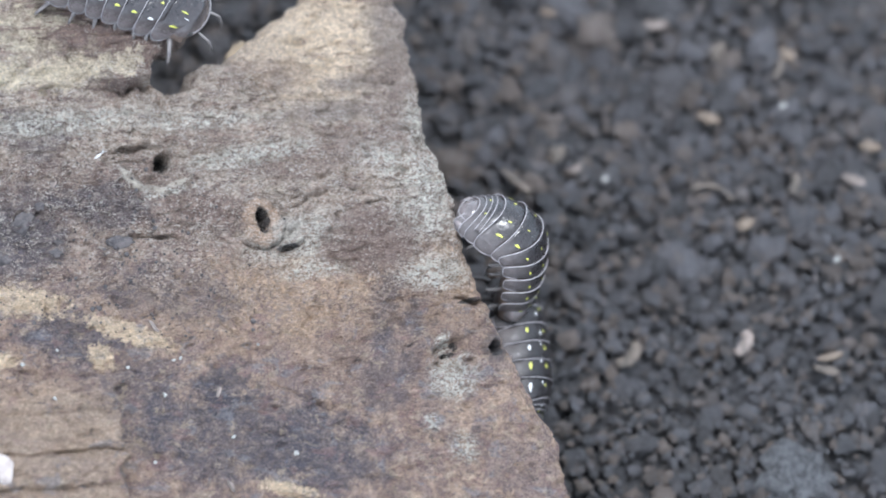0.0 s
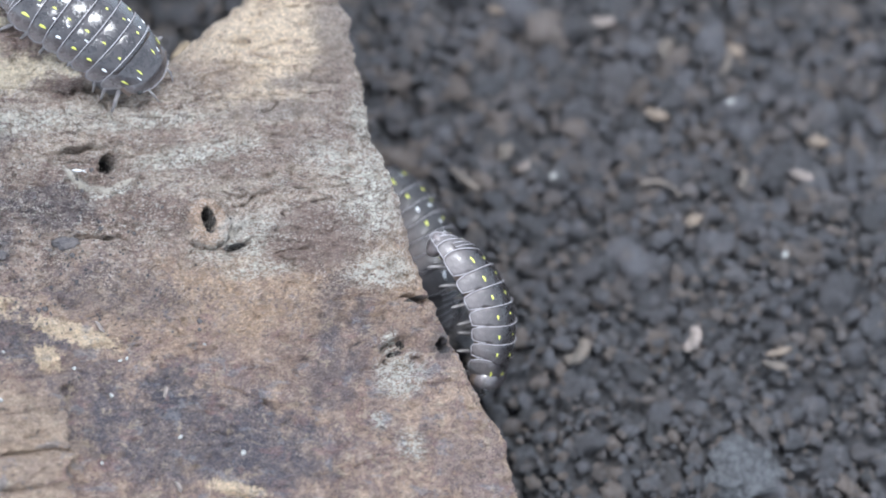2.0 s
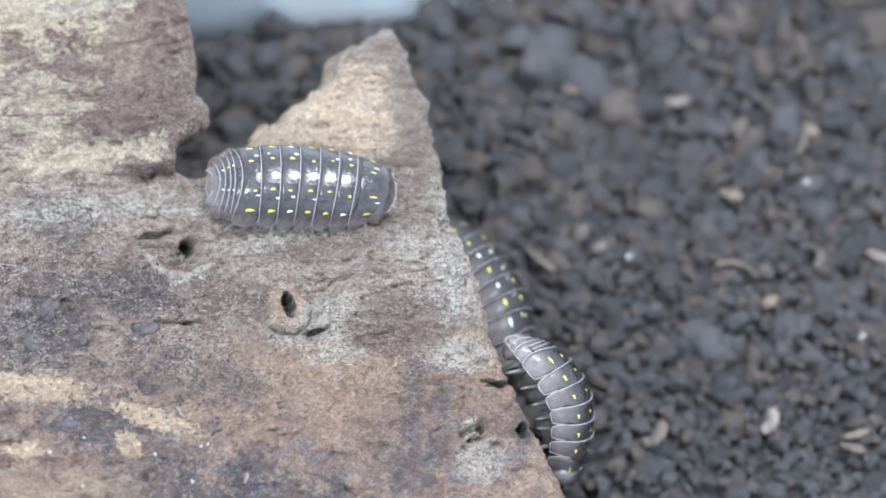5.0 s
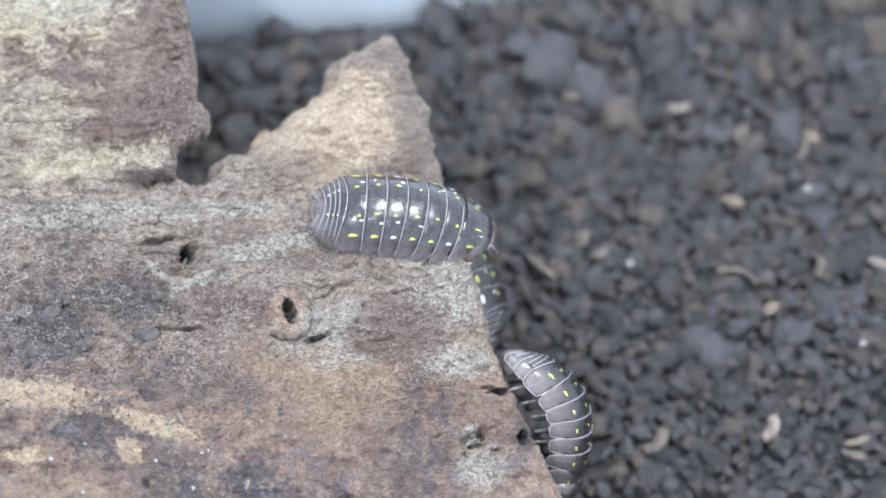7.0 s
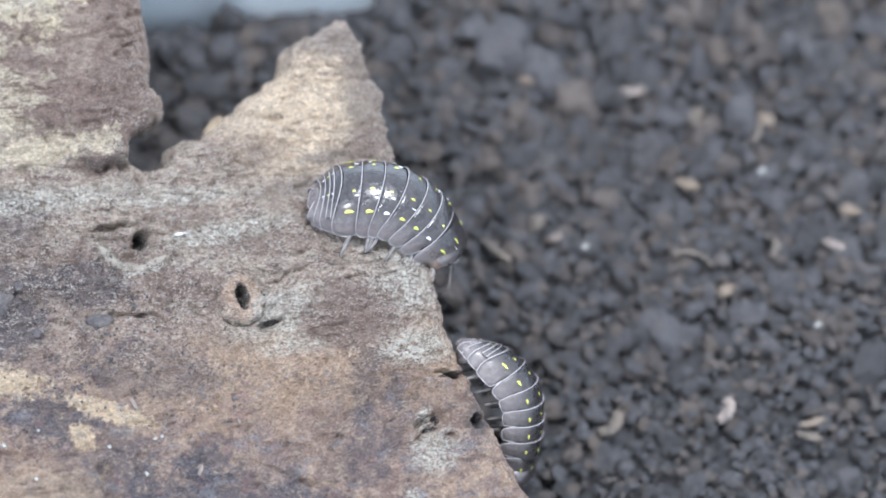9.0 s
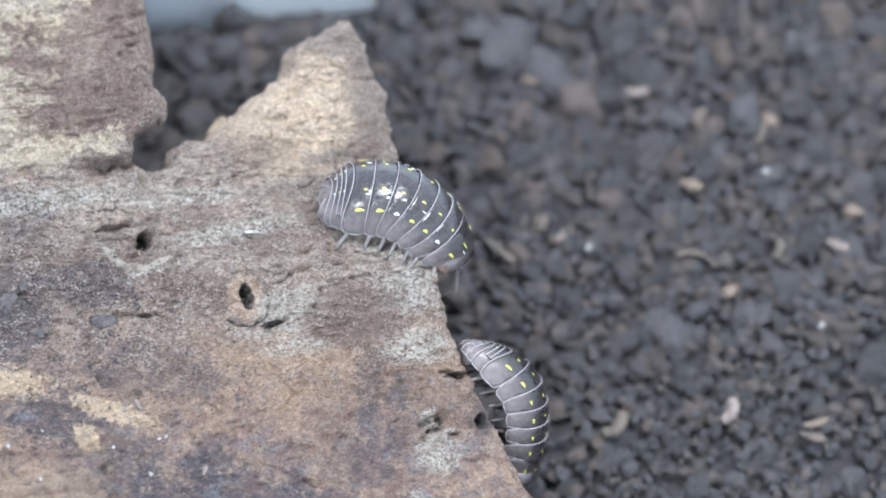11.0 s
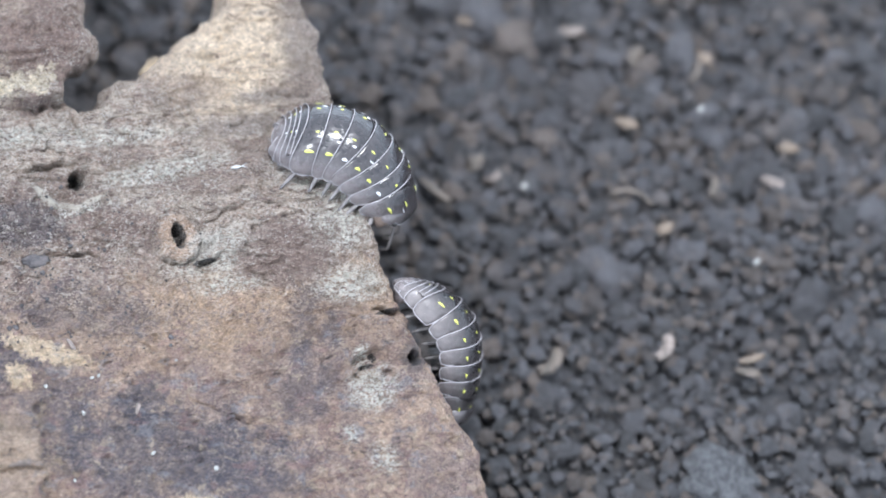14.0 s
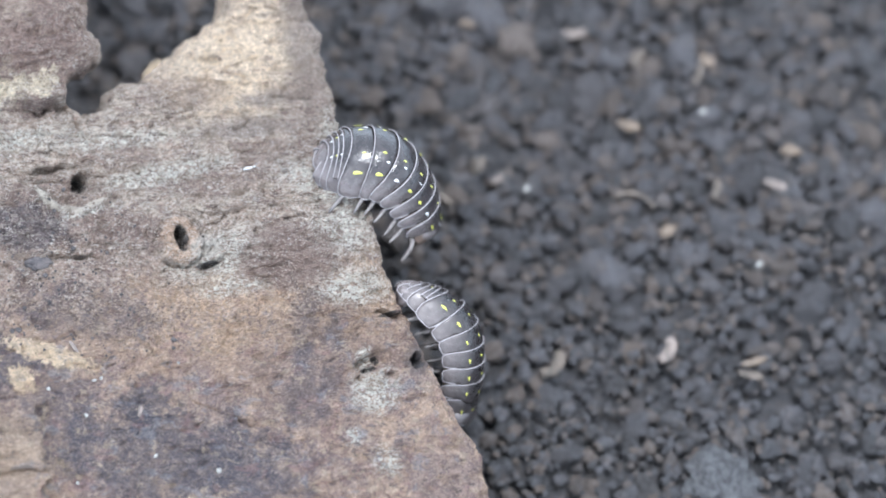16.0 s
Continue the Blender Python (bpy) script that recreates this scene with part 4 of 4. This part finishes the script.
class Isopod:
    """A pill isopod in rigid pieces strung on a spine."""

    def __init__(self, label, white_rows, seed, girth=1.0, raised=1.0, coat=M_SHELL):
        rng = random.Random(seed)
        size, reach = (1.0, 0.94) if white_rows else (0.85, 0.44)
        self.thing = tagged(new("isopod"), label, "isopod", "isopods on the log")
        self.pieces, self.legs, self.feelers, self.raised = [], [], [], raised
        for i, (name, rear, length, w, h) in enumerate(PLATES):
            w, h = w * girth, h * girth
            middle = rear + 0.5 * length
            both, faces, line = shell(rear, length, w, h)
            plate = placed(part(name, *mm((both, faces)), coat, self.thing), middle)
            placed(part("rim", *mm(tube(line, [0.045] * len(line), 6)), M_RIM, plate, "pale translucent rim"), middle)
            dims = (rear, length, w, h)
            body = [Vector((rear + length * (0.05 + 1.0 * k), 0, BASE + 0.35)) for k in (0, 0.25, 0.5, 0.75, 1)]
            v, f = tube(body, [1, 1, 1, 1, 1], 14)
            v = [Vector((c.x, c.y * (0.8 if name == "tergite" else 0.5) * w, BASE + 0.1 + (c.z - BASE - 0.35) * (0.45 if c.z < BASE + 0.35 else (0.75 if name == "tergite" else 0.4) * h))) for c in v]
            placed(part("underside", *mm((v, f)), M_BELLY, plate, "pale brown segmented underside"), middle)
            big = name == "tergite"
            for side in (-1, 1):
                if big:
                    k = i - 5
                    pale = k in white_rows
                    v, f = spot(dims, 0.5, side * 0.92, size * (0.13 if k > 1 else 0.17), size * (0.040 if k > 1 else 0.047))
                    placed(part("white_spot" if pale else "yellow_spot", *mm((v, f)), M_WHITE if pale else M_YELLOW, plate), middle)
                    v, f = spot(dims, rng.uniform(0.4, 0.6), side * rng.uniform(0.34, 0.42), size * rng.uniform(0.05, 0.11), size * rng.uniform(0.016, 0.036))
                    placed(part("yellow_spot", *mm((v, f)), M_YELLOW, plate), middle)
                    if white_rows and rng.random() < 0.8:
                        v, f = spot(dims, rng.uniform(0.3, 0.7), side * rng.uniform(0.5, 0.58), rng.uniform(0.05, 0.1), rng.uniform(0.015, 0.035))
                        placed(part("white_spot", *mm((v, f)), M_WHITE, plate), middle)
                elif i in ((1, 2, 3) if white_rows else (2,)):
                    v, f = spot(dims, 0.6, side * 0.36, 0.17, 0.034)
                    pale = bool(white_rows) and i != 2
                    placed(part("white_spot" if pale else "yellow_spot", *mm((v, f)), M_WHITE if pale else M_YELLOW, plate), middle)
                if big:
                    lean = (i - 8) * (0.5 if i < 8 else 0.2) + rng.uniform(-0.45, 0.45)
                    chain = [Vector((middle, side * 1.3, BASE + 0.1)), Vector((middle + 0.2 * lean, side * 2.2, BASE - 0.1)), Vector((middle + 0.5 * lean, side * reach * 3.1, BASE - 0.1)), Vector((middle + 0.8 * lean, side * reach * 3.6, BASE - 0.35)), Vector((middle + 0.95 * lean, side * reach * 3.8, BASE - 0.6)), Vector((middle + 1.25 * lean, side * reach * 4.2, BASE - 1.2)), Vector((middle + 1.35 * lean, side * reach * 4.35, BASE - 1.45)), Vector((middle + 1.45 * lean, side * reach * 4.45, BASE - 1.75))]
                    leg = part("leg", *mm(tube(chain, [0.24, 0.25, 0.24, 0.18, 0.21, 0.14, 0.15, 0.05], 8)), M_LEG, plate, "thin translucent grey leg")
                    placed(leg, middle)
                    self.legs.append((leg, side, i))
            self.pieces.append((plate, middle))
        self.tail()
        self.head()

    def tail(self):
        v, f = lump(3, 3, 0.0)
        v = [Vector((1.0 + 1.0 * c[0], 2.1 * c[1] * (0.74 + 0.26 * c[0]), BASE + 0.3 + (1.45 + 0.35 * c[0]) * c[2])) for c in v]
        telson = placed(part("telson", *mm((v, [tuple(int(k) for k in t) for t in f])), M_SHELL, self.thing), 0.5)
        ridge = [Vector((1.0 - 0.97 * math.cos(a), 1.45 * math.sin(a), BASE + 0.5 + 0.5 * math.sin(a) ** 2)) for a in np.linspace(-1.3, 1.3, 11)]
        placed(part("rim", *mm(tube(ridge, [0.04] * 11, 6)), M_RIM, telson), 0.5)
        for side in (-1, 1):
            flap = [Vector((1.1, side * 1.65, BASE + 0.3)), Vector((0.6, side * 1.5, BASE + 0.2)), Vector((0.3, side * 1.25, BASE + 0.15)), Vector((0.12, side * 1.0, BASE + 0.15))]
            placed(part("uropod", *mm(tube(flap, [0.42, 0.45, 0.3, 0.08], 10)), M_SHELL, telson, "flat grey tail flap"), 0.5)
        self.pieces.append((telson, 0.5))

    def head(self):
        v, f = lump(5, 3, 0.0)
        v = [Vector((15.3 + 1.55 * c[0], 2.6 * c[1] * (1 - 0.12 * c[0]), BASE + 1.05 + 1.75 * c[2])) for c in v]
        head = placed(part("head", *mm((v, [tuple(int(k) for k in t) for t in f])), M_SHELL, self.thing), 15.6)
        brow = [Vector((15.35 + 1.5 * math.cos(a), 2.35 * math.sin(a), BASE + 1.3 + 0.25 * math.sin(a) ** 2)) for a in np.linspace(-1.2, 1.2, 13)]
        placed(part("rim", *mm(tube(brow, [0.04] * 13, 6)), M_RIM, head), 15.6)
        for side in (-1, 1):
            v, f = lump(9, 2, 0.0)
            v = [Vector((16.0, side * 2.0, BASE + 1.35)) + 0.3 * Vector(c) for c in v]
            placed(part("eye", *mm((v, [tuple(int(k) for k in t) for t in f])), M_HOLE, head, "small black eye"), 15.6)
            feeler = [Vector((16.2, side * 0.7, BASE + 0.5)), Vector((16.9, side * 0.85, BASE + 0.25)), Vector((17.7, side * 1.1, BASE - 0.55)), Vector((18.4, side * 1.3, BASE - 1.3)), Vector((18.5, side * 1.3, BASE - 1.55)), Vector((18.3, side * 1.2, BASE - 2.4)), Vector((18.05, side * 1.05, BASE - 3.0)), Vector((17.8, side * 0.9, BASE - 3.5))]
            self.feelers.append(placed(part("antenna", *mm(tube(feeler, [0.15, 0.14, 0.12, 0.11, 0.13, 0.085, 0.07, 0.02], 8)), M_LEG, head, "jointed pale grey antenna"), 15.6))
        self.pieces.append((head, 15.6))


def ease(rows, t):
    """Rows of (time, numbers): smooth values at t without overshoot."""
    times = [r[0] for r in rows]
    k = max(0, min(len(rows) - 2, sum(1 for v in times if v <= t) - 1))
    vals = [np.array(r[1], float) for r in rows]

    def slope(i):
        if i == 0 or i == len(rows) - 1:
            return np.zeros_like(vals[0])
        a = (vals[i] - vals[i - 1]) / (times[i] - times[i - 1])
        b = (vals[i + 1] - vals[i]) / (times[i + 1] - times[i])
        return np.where(a * b > 0, 2 * a * b / (a + b + 1e-12 * np.sign(a + b) + 1e-15), 0)

    h = times[k + 1] - times[k]
    u = min(1.0, max(0.0, (t - times[k]) / h))
    return (2 * u ** 3 - 3 * u ** 2 + 1) * vals[k] + (u ** 3 - 2 * u ** 2 + u) * h * slope(k) + (3 * u ** 2 - 2 * u ** 3) * vals[k + 1] + (u ** 3 - u ** 2) * h * slope(k + 1)


def spine_poses(v, raised=1.0):
    """From tail, middle, head and two back directions on the log: a pose for each place along the body, in metres of the world."""
    tail, mid, head, up0, up1 = v.reshape(5, 3)
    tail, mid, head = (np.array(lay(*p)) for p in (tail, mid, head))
    lift = raised * up0 / np.linalg.norm(up0), raised * up1 / np.linalg.norm(up1)
    tail, mid, head = tail + lift[0], mid + 0.5 * (lift[0] + lift[1]), head + lift[1]
    turn = 0.5 * (head - tail)
    ts = np.linspace(0, 1, 25)[:, None]
    h00, h10, h01, h11 = 2 * ts ** 3 - 3 * ts ** 2 + 1, ts ** 3 - 2 * ts ** 2 + ts, 3 * ts ** 2 - 2 * ts ** 3, ts ** 3 - ts ** 2
    first = h00 * tail + h10 * (1.15 * (mid - tail) - 0.15 * turn) + h01 * mid + h11 * turn
    last = h00 * mid + h10 * turn + h01 * head + h11 * (1.15 * (head - mid) - 0.15 * turn)
    pts = np.concatenate((first, last[1:]))
    arc = np.r_[0, np.cumsum(np.linalg.norm(np.diff(pts, axis=0), axis=1))]
    # the short tail plates sit close together, the broad ones further apart
    stretch, tuck = 1.06, 0.9
    shift = 0.5 * (arc[-1] - stretch * (LENGTH + tuck))

    def at(s):
        a = stretch * (s if s > 3.9 else tuck + s * (3.9 - tuck) / 3.9) + shift
        p = np.array([np.interp(a, arc, pts[:, k]) for k in range(3)])
        if a < 0:
            p = pts[0] + a * (pts[1] - pts[0]) / arc[1]
        if a > arc[-1]:
            p = pts[-1] + (a - arc[-1]) * (pts[-1] - pts[-2]) / (arc[-1] - arc[-2])
        return p

    def pose_at(s):
        x = Vector(at(s + 0.6) - at(s - 0.6)).normalized()
        k = s / LENGTH
        z = Vector(up0 * (1 - k) + up1 * k)
        z = (z - x * z.dot(x)).normalized()
        y = z.cross(x)
        m = Matrix((x, y, z)).transposed().to_4x4()
        m.translation = Vector(at(s)) * MM
        return BARK @ m

    return pose_at


def crawl(animal, rows, every=0.2, gait=()):
    """Key an isopod and its pieces; gait: stretches of time in which the legs step."""
    flat = [(r[0], np.array(r[1:], float).ravel()) for r in rows]
    times = [round(every * k, 3) for k in range(int(16 / every) + 1)]
    whole, local = [], {p: [] for p, s in animal.pieces}
    for t in times:
        at = spine_poses(ease(flat, t), animal.raised)
        m = at(0.5 * LENGTH)
        whole.append((t, m))
        back = m.inverted()
        for p, s in animal.pieces:
            local[p].append((t, back @ at(s)))
    walk(animal.thing, whole)
    for p, s in animal.pieces:
        walk(p, local[p])
    for leg, side, i in animal.legs if gait else ():
        steps = [(0.0, pose(0, 0, 0))]
        for start, end in gait:
            n = max(2, round((end - start) / 0.1))
            for k in range(n + 1):
                t = start + (end - start) * k / n
                swing = 16 * math.sin(2 * math.pi * (t / 0.55 + 0.17 * i + 0.5 * (side > 0))) * min(1, 4 * k / n, 4 * (n - k) / n)
                if t > steps[-1][0] + 0.05:
                    steps.append((t, pose(0, 0, 0, 0, 0, swing)))
        if steps[-1][0] < 16:
            steps.append((16.0, pose(0, 0, 0)))
        walk(leg, steps)


def feel(animal, rows):
    """Key the antennae: rows of time and how far they are folded back against the head, from 0 to 1."""
    root = Vector((0.6, 0, BASE + 0.5)) * MM
    for feeler in animal.feelers:
        walk(feeler, [(t, Matrix.Translation(root) @ pose(-0.0026 * k, 0, 0, 0, -60 * k, 0) @ Matrix.Translation(-root)) for t, k in rows])


FIRST = Isopod("dark grey pill isopod with yellow and white spots on weathered wood", (2, 5), 3, 0.97, 1.0)
SECOND = Isopod("dark grey pill isopod with yellow spots clinging to the broken edge", (), 5, 0.84, 2.0, M_SATIN)
THIRD = Isopod("grey pill isopod with yellow and white spots behind the broken edge", (0, 2, 4), 8, coat=M_DULL)


def motions():
    flat, lean, tilt = (0.1, 0.1, 0.95), (0, 0.0, 1.0), (0.0, 0.35, 0.92)
    over, level = (0.42, 0.36, 0.76), (0.0, 0.0, 1.0)
    crawl(FIRST, [
        (0, (-39.6, 17.6, 4.2), (-31.7, 15.6, 4.2), (-24.3, 12.8, 3.2), flat, flat),
        (1.5, (-38.2, 16.6, 4.2), (-30.6, 13.6, 4.2), (-23.3, 10.2, 2.4), flat, flat),
        (2.4, (-35.3, 16.0, 4.2), (-29.0, 10.5, 3.6), (-23.0, 5.2, 1.8), level, level),
        (2.8, (-34.1, 15.2, 4.2), (-28.1, 9.4, 3.4), (-21.8, 3.7, 1.8), level, level),
        (3.5, (-32.6, 11.4, 3.4), (-26.0, 6.8, 3), (-19.4, 2.4, 2.2), level, level),
        (5.8, (-23.2, 4.6, 1.8), (-15.0, 5.9, 1.8), (-6.9, 6.8, 1.8), lean, lean),
        (6.2, (-23.2, 4.4, 1.8), (-14.8, 5.6, 1.8), (-6.4, 6.2, 1.8), lean, lean),
        (6.6, (-21.4, 4.4, 1.8), (-13.2, 5.0, 1.8), (-4.9, 5.1, 1.8), lean, lean),
        (7, (-16.4, 4.7, 1.8), (-8.6, 4.2, 2.2), (-0.5, 2.9, 0.5), lean, (0.4, 0.25, 0.85)),
        (7.4, (-15.6, 4.6, 1.8), (-8.0, 4.5, 2.3), (0.0, 2.8, 0), lean, over),
        (7.8, (-13.3, 4.5, 1.8), (-5.8, 4.6, 2.4), (1.9, 1.5, -0.5), tilt, over),
        (9, (-13.1, 4.4, 2.0), (-5.2, 4.1, 2.5), (2.5, -0.4, -1.5), tilt, over),
        (12.5, (-12.4, 4.9, 2.2), (-4.3, 4.0, 2.6), (3.7, -1.5, -2), tilt, over),
        (14.5, (-10.8, 4.8, 2.2), (-2.2, 2.7, 2.4), (4.4, -4.0, -2.5), tilt, over),
        (15.4, (-9.0, 3.6, 2.0), (-1.4, 2.2, 2.3), (6.1, -3.2, -4), tilt, over),
        (16, (-6.7, 2.8, 1.8), (0.4, 2.1, 1.3), (6.9, -2.9, -6), tilt, (0.9, 0.3, 0.4)),
    ], gait=((0, 7.8), (8.4, 9.2), (14.6, 16)))
    feel(FIRST, [(0, 0.6), (1.8, 0.8), (3.0, 1), (6.8, 1), (7.6, 0.4), (8.2, 0), (8.6, 0.1), (9, 0), (11.5, 0.1), (12.5, 0), (13.5, 0.1), (14.6, 0), (15.3, 0.8), (16, 1)])
    feel(SECOND, [(0, 1), (16, 1)])
    feel(THIRD, [(0, 1), (16, 1)])
    side0, side1 = (0.98, 0.2, 0.08), (0.9, 0.0, 0.42)
    crawl(SECOND, [
        (0, (-0.1, -3.3, 0.2), (5.6, -6.2, -1.4), (7.4, -11.6, -9.5), (0.41, 0.3, 0.86), (0.85, 0.1, 0.5)),
        (0.3, (-0.1, -3.3, 0.2), (6.1, -6.8, -1.6), (7.9, -12.7, -8.2), (0.41, 0.3, 0.86), (0.85, 0.1, 0.5)),
        (0.6, (0.0, -3.5, -0.3), (6.6, -7.8, -2.2), (8.2, -14.6, -6.4), (0.53, 0.36, 0.75), side1),
        (0.9, (1.5, -4.3, -0.8), (7.2, -9.4, -2.8), (8.3, -16.4, -6), (0.7, 0.38, 0.6), side1),
        (1.1, (2.8, -5.5, -1.9), (7.2, -10.8, -3.8), (8.1, -17.4, -6.2), side0, side1),
        (1.5, (3.3, -5.4, -2.1), (7.8, -12.0, -4), (9.0, -18.6, -8.2), side0, side1),
        (3.5, (3.3, -6.6, -2.0), (8.1, -12.5, -3.9), (9.4, -18.8, -8.6), side0, side1),
        (5.8, (2.8, -7.7, -1.9), (7.5, -12.5, -3.9), (9.4, -19.1, -9.0), side0, side1),
        (9, (2.9, -8.9, -1.8), (7.3, -13.0, -4.1), (9.2, -19.4, -9.5), side0, side1),
        (16, (2.9, -9.1, -1.8), (7.3, -13.2, -4.1), (9.2, -19.5, -9.5), side0, side1),
    ], gait=((0.1, 1.7),))
    out = (0.92, -0.05, 0.38)
    crawl(THIRD, [
        (0, (9.6, -21.5, -11), (9.4, -14.6, -11), (8.2, -7.4, -11), (0.96, 0.02, 0.25), (0.96, 0.02, 0.25)),
        (0.3, (9.6, -19, -11), (8.9, -12, -11), (6.8, -5, -11), (0.98, 0.03, 0.14), (0.98, 0.03, 0.14)),
        (0.7, (9.2, -15.6, -11), (7.4, -8, -11), (3.6, -0.8, -11), out, out),
        (1.1, (8.6, -13.2, -12), (6.6, -6, -12), (2.6, 0.4, -12), out, out),
        (1.5, (8.2, -12, -12), (6.2, -4.7, -12), (2.1, 1.5, -12), out, out),
        (3.5, (8.2, -9.5, -12), (6.0, -2.4, -12), (1.9, 4, -13), out, out),
        (5.8, (6.7, -7.2, -12), (4.4, -0.4, -12), (0, 6.3, -13), out, out),
        (6.6, (5.9, -6.2, -12), (3.7, 0.6, -12), (-0.3, 7.4, -13), out, out),
        (7, (4.6, -4.9, -12), (2.2, 1.7, -12), (-2.5, 7.2, -13.5), out, out),
        (7.5, (3.8, -2.6, -12), (0.3, 3.6, -13.5), (-4.0, 9.2, -14), out, out),
        (8.2, (-5, 0, -14), (-6.5, 6.2, -14), (-8.0, 12.5, -14), out, out),
        (16, (-5, 0, -14), (-6.5, 6.2, -14), (-8.0, 12.5, -14), out, out),
    ])
    on = [(0, -33.3, 1.2, 40), (1.5, -31.0, 0.0, -20), (3.5, -29.8, -0.2, 60), (6, -27.2, 0.4, 30), (7, -27.0, 0.7, 55), (9, -24.3, 1.3, 5), (12.5, -14.8, 1.7, 0), (14.5, -13.4, 1.7, 5), (16, -12.8, 1.8, 10)]
    walk(SPRINGTAIL, [(t, on_wood(x, y, 0.12, turn)) for t, x, y, turn in on])


motions()
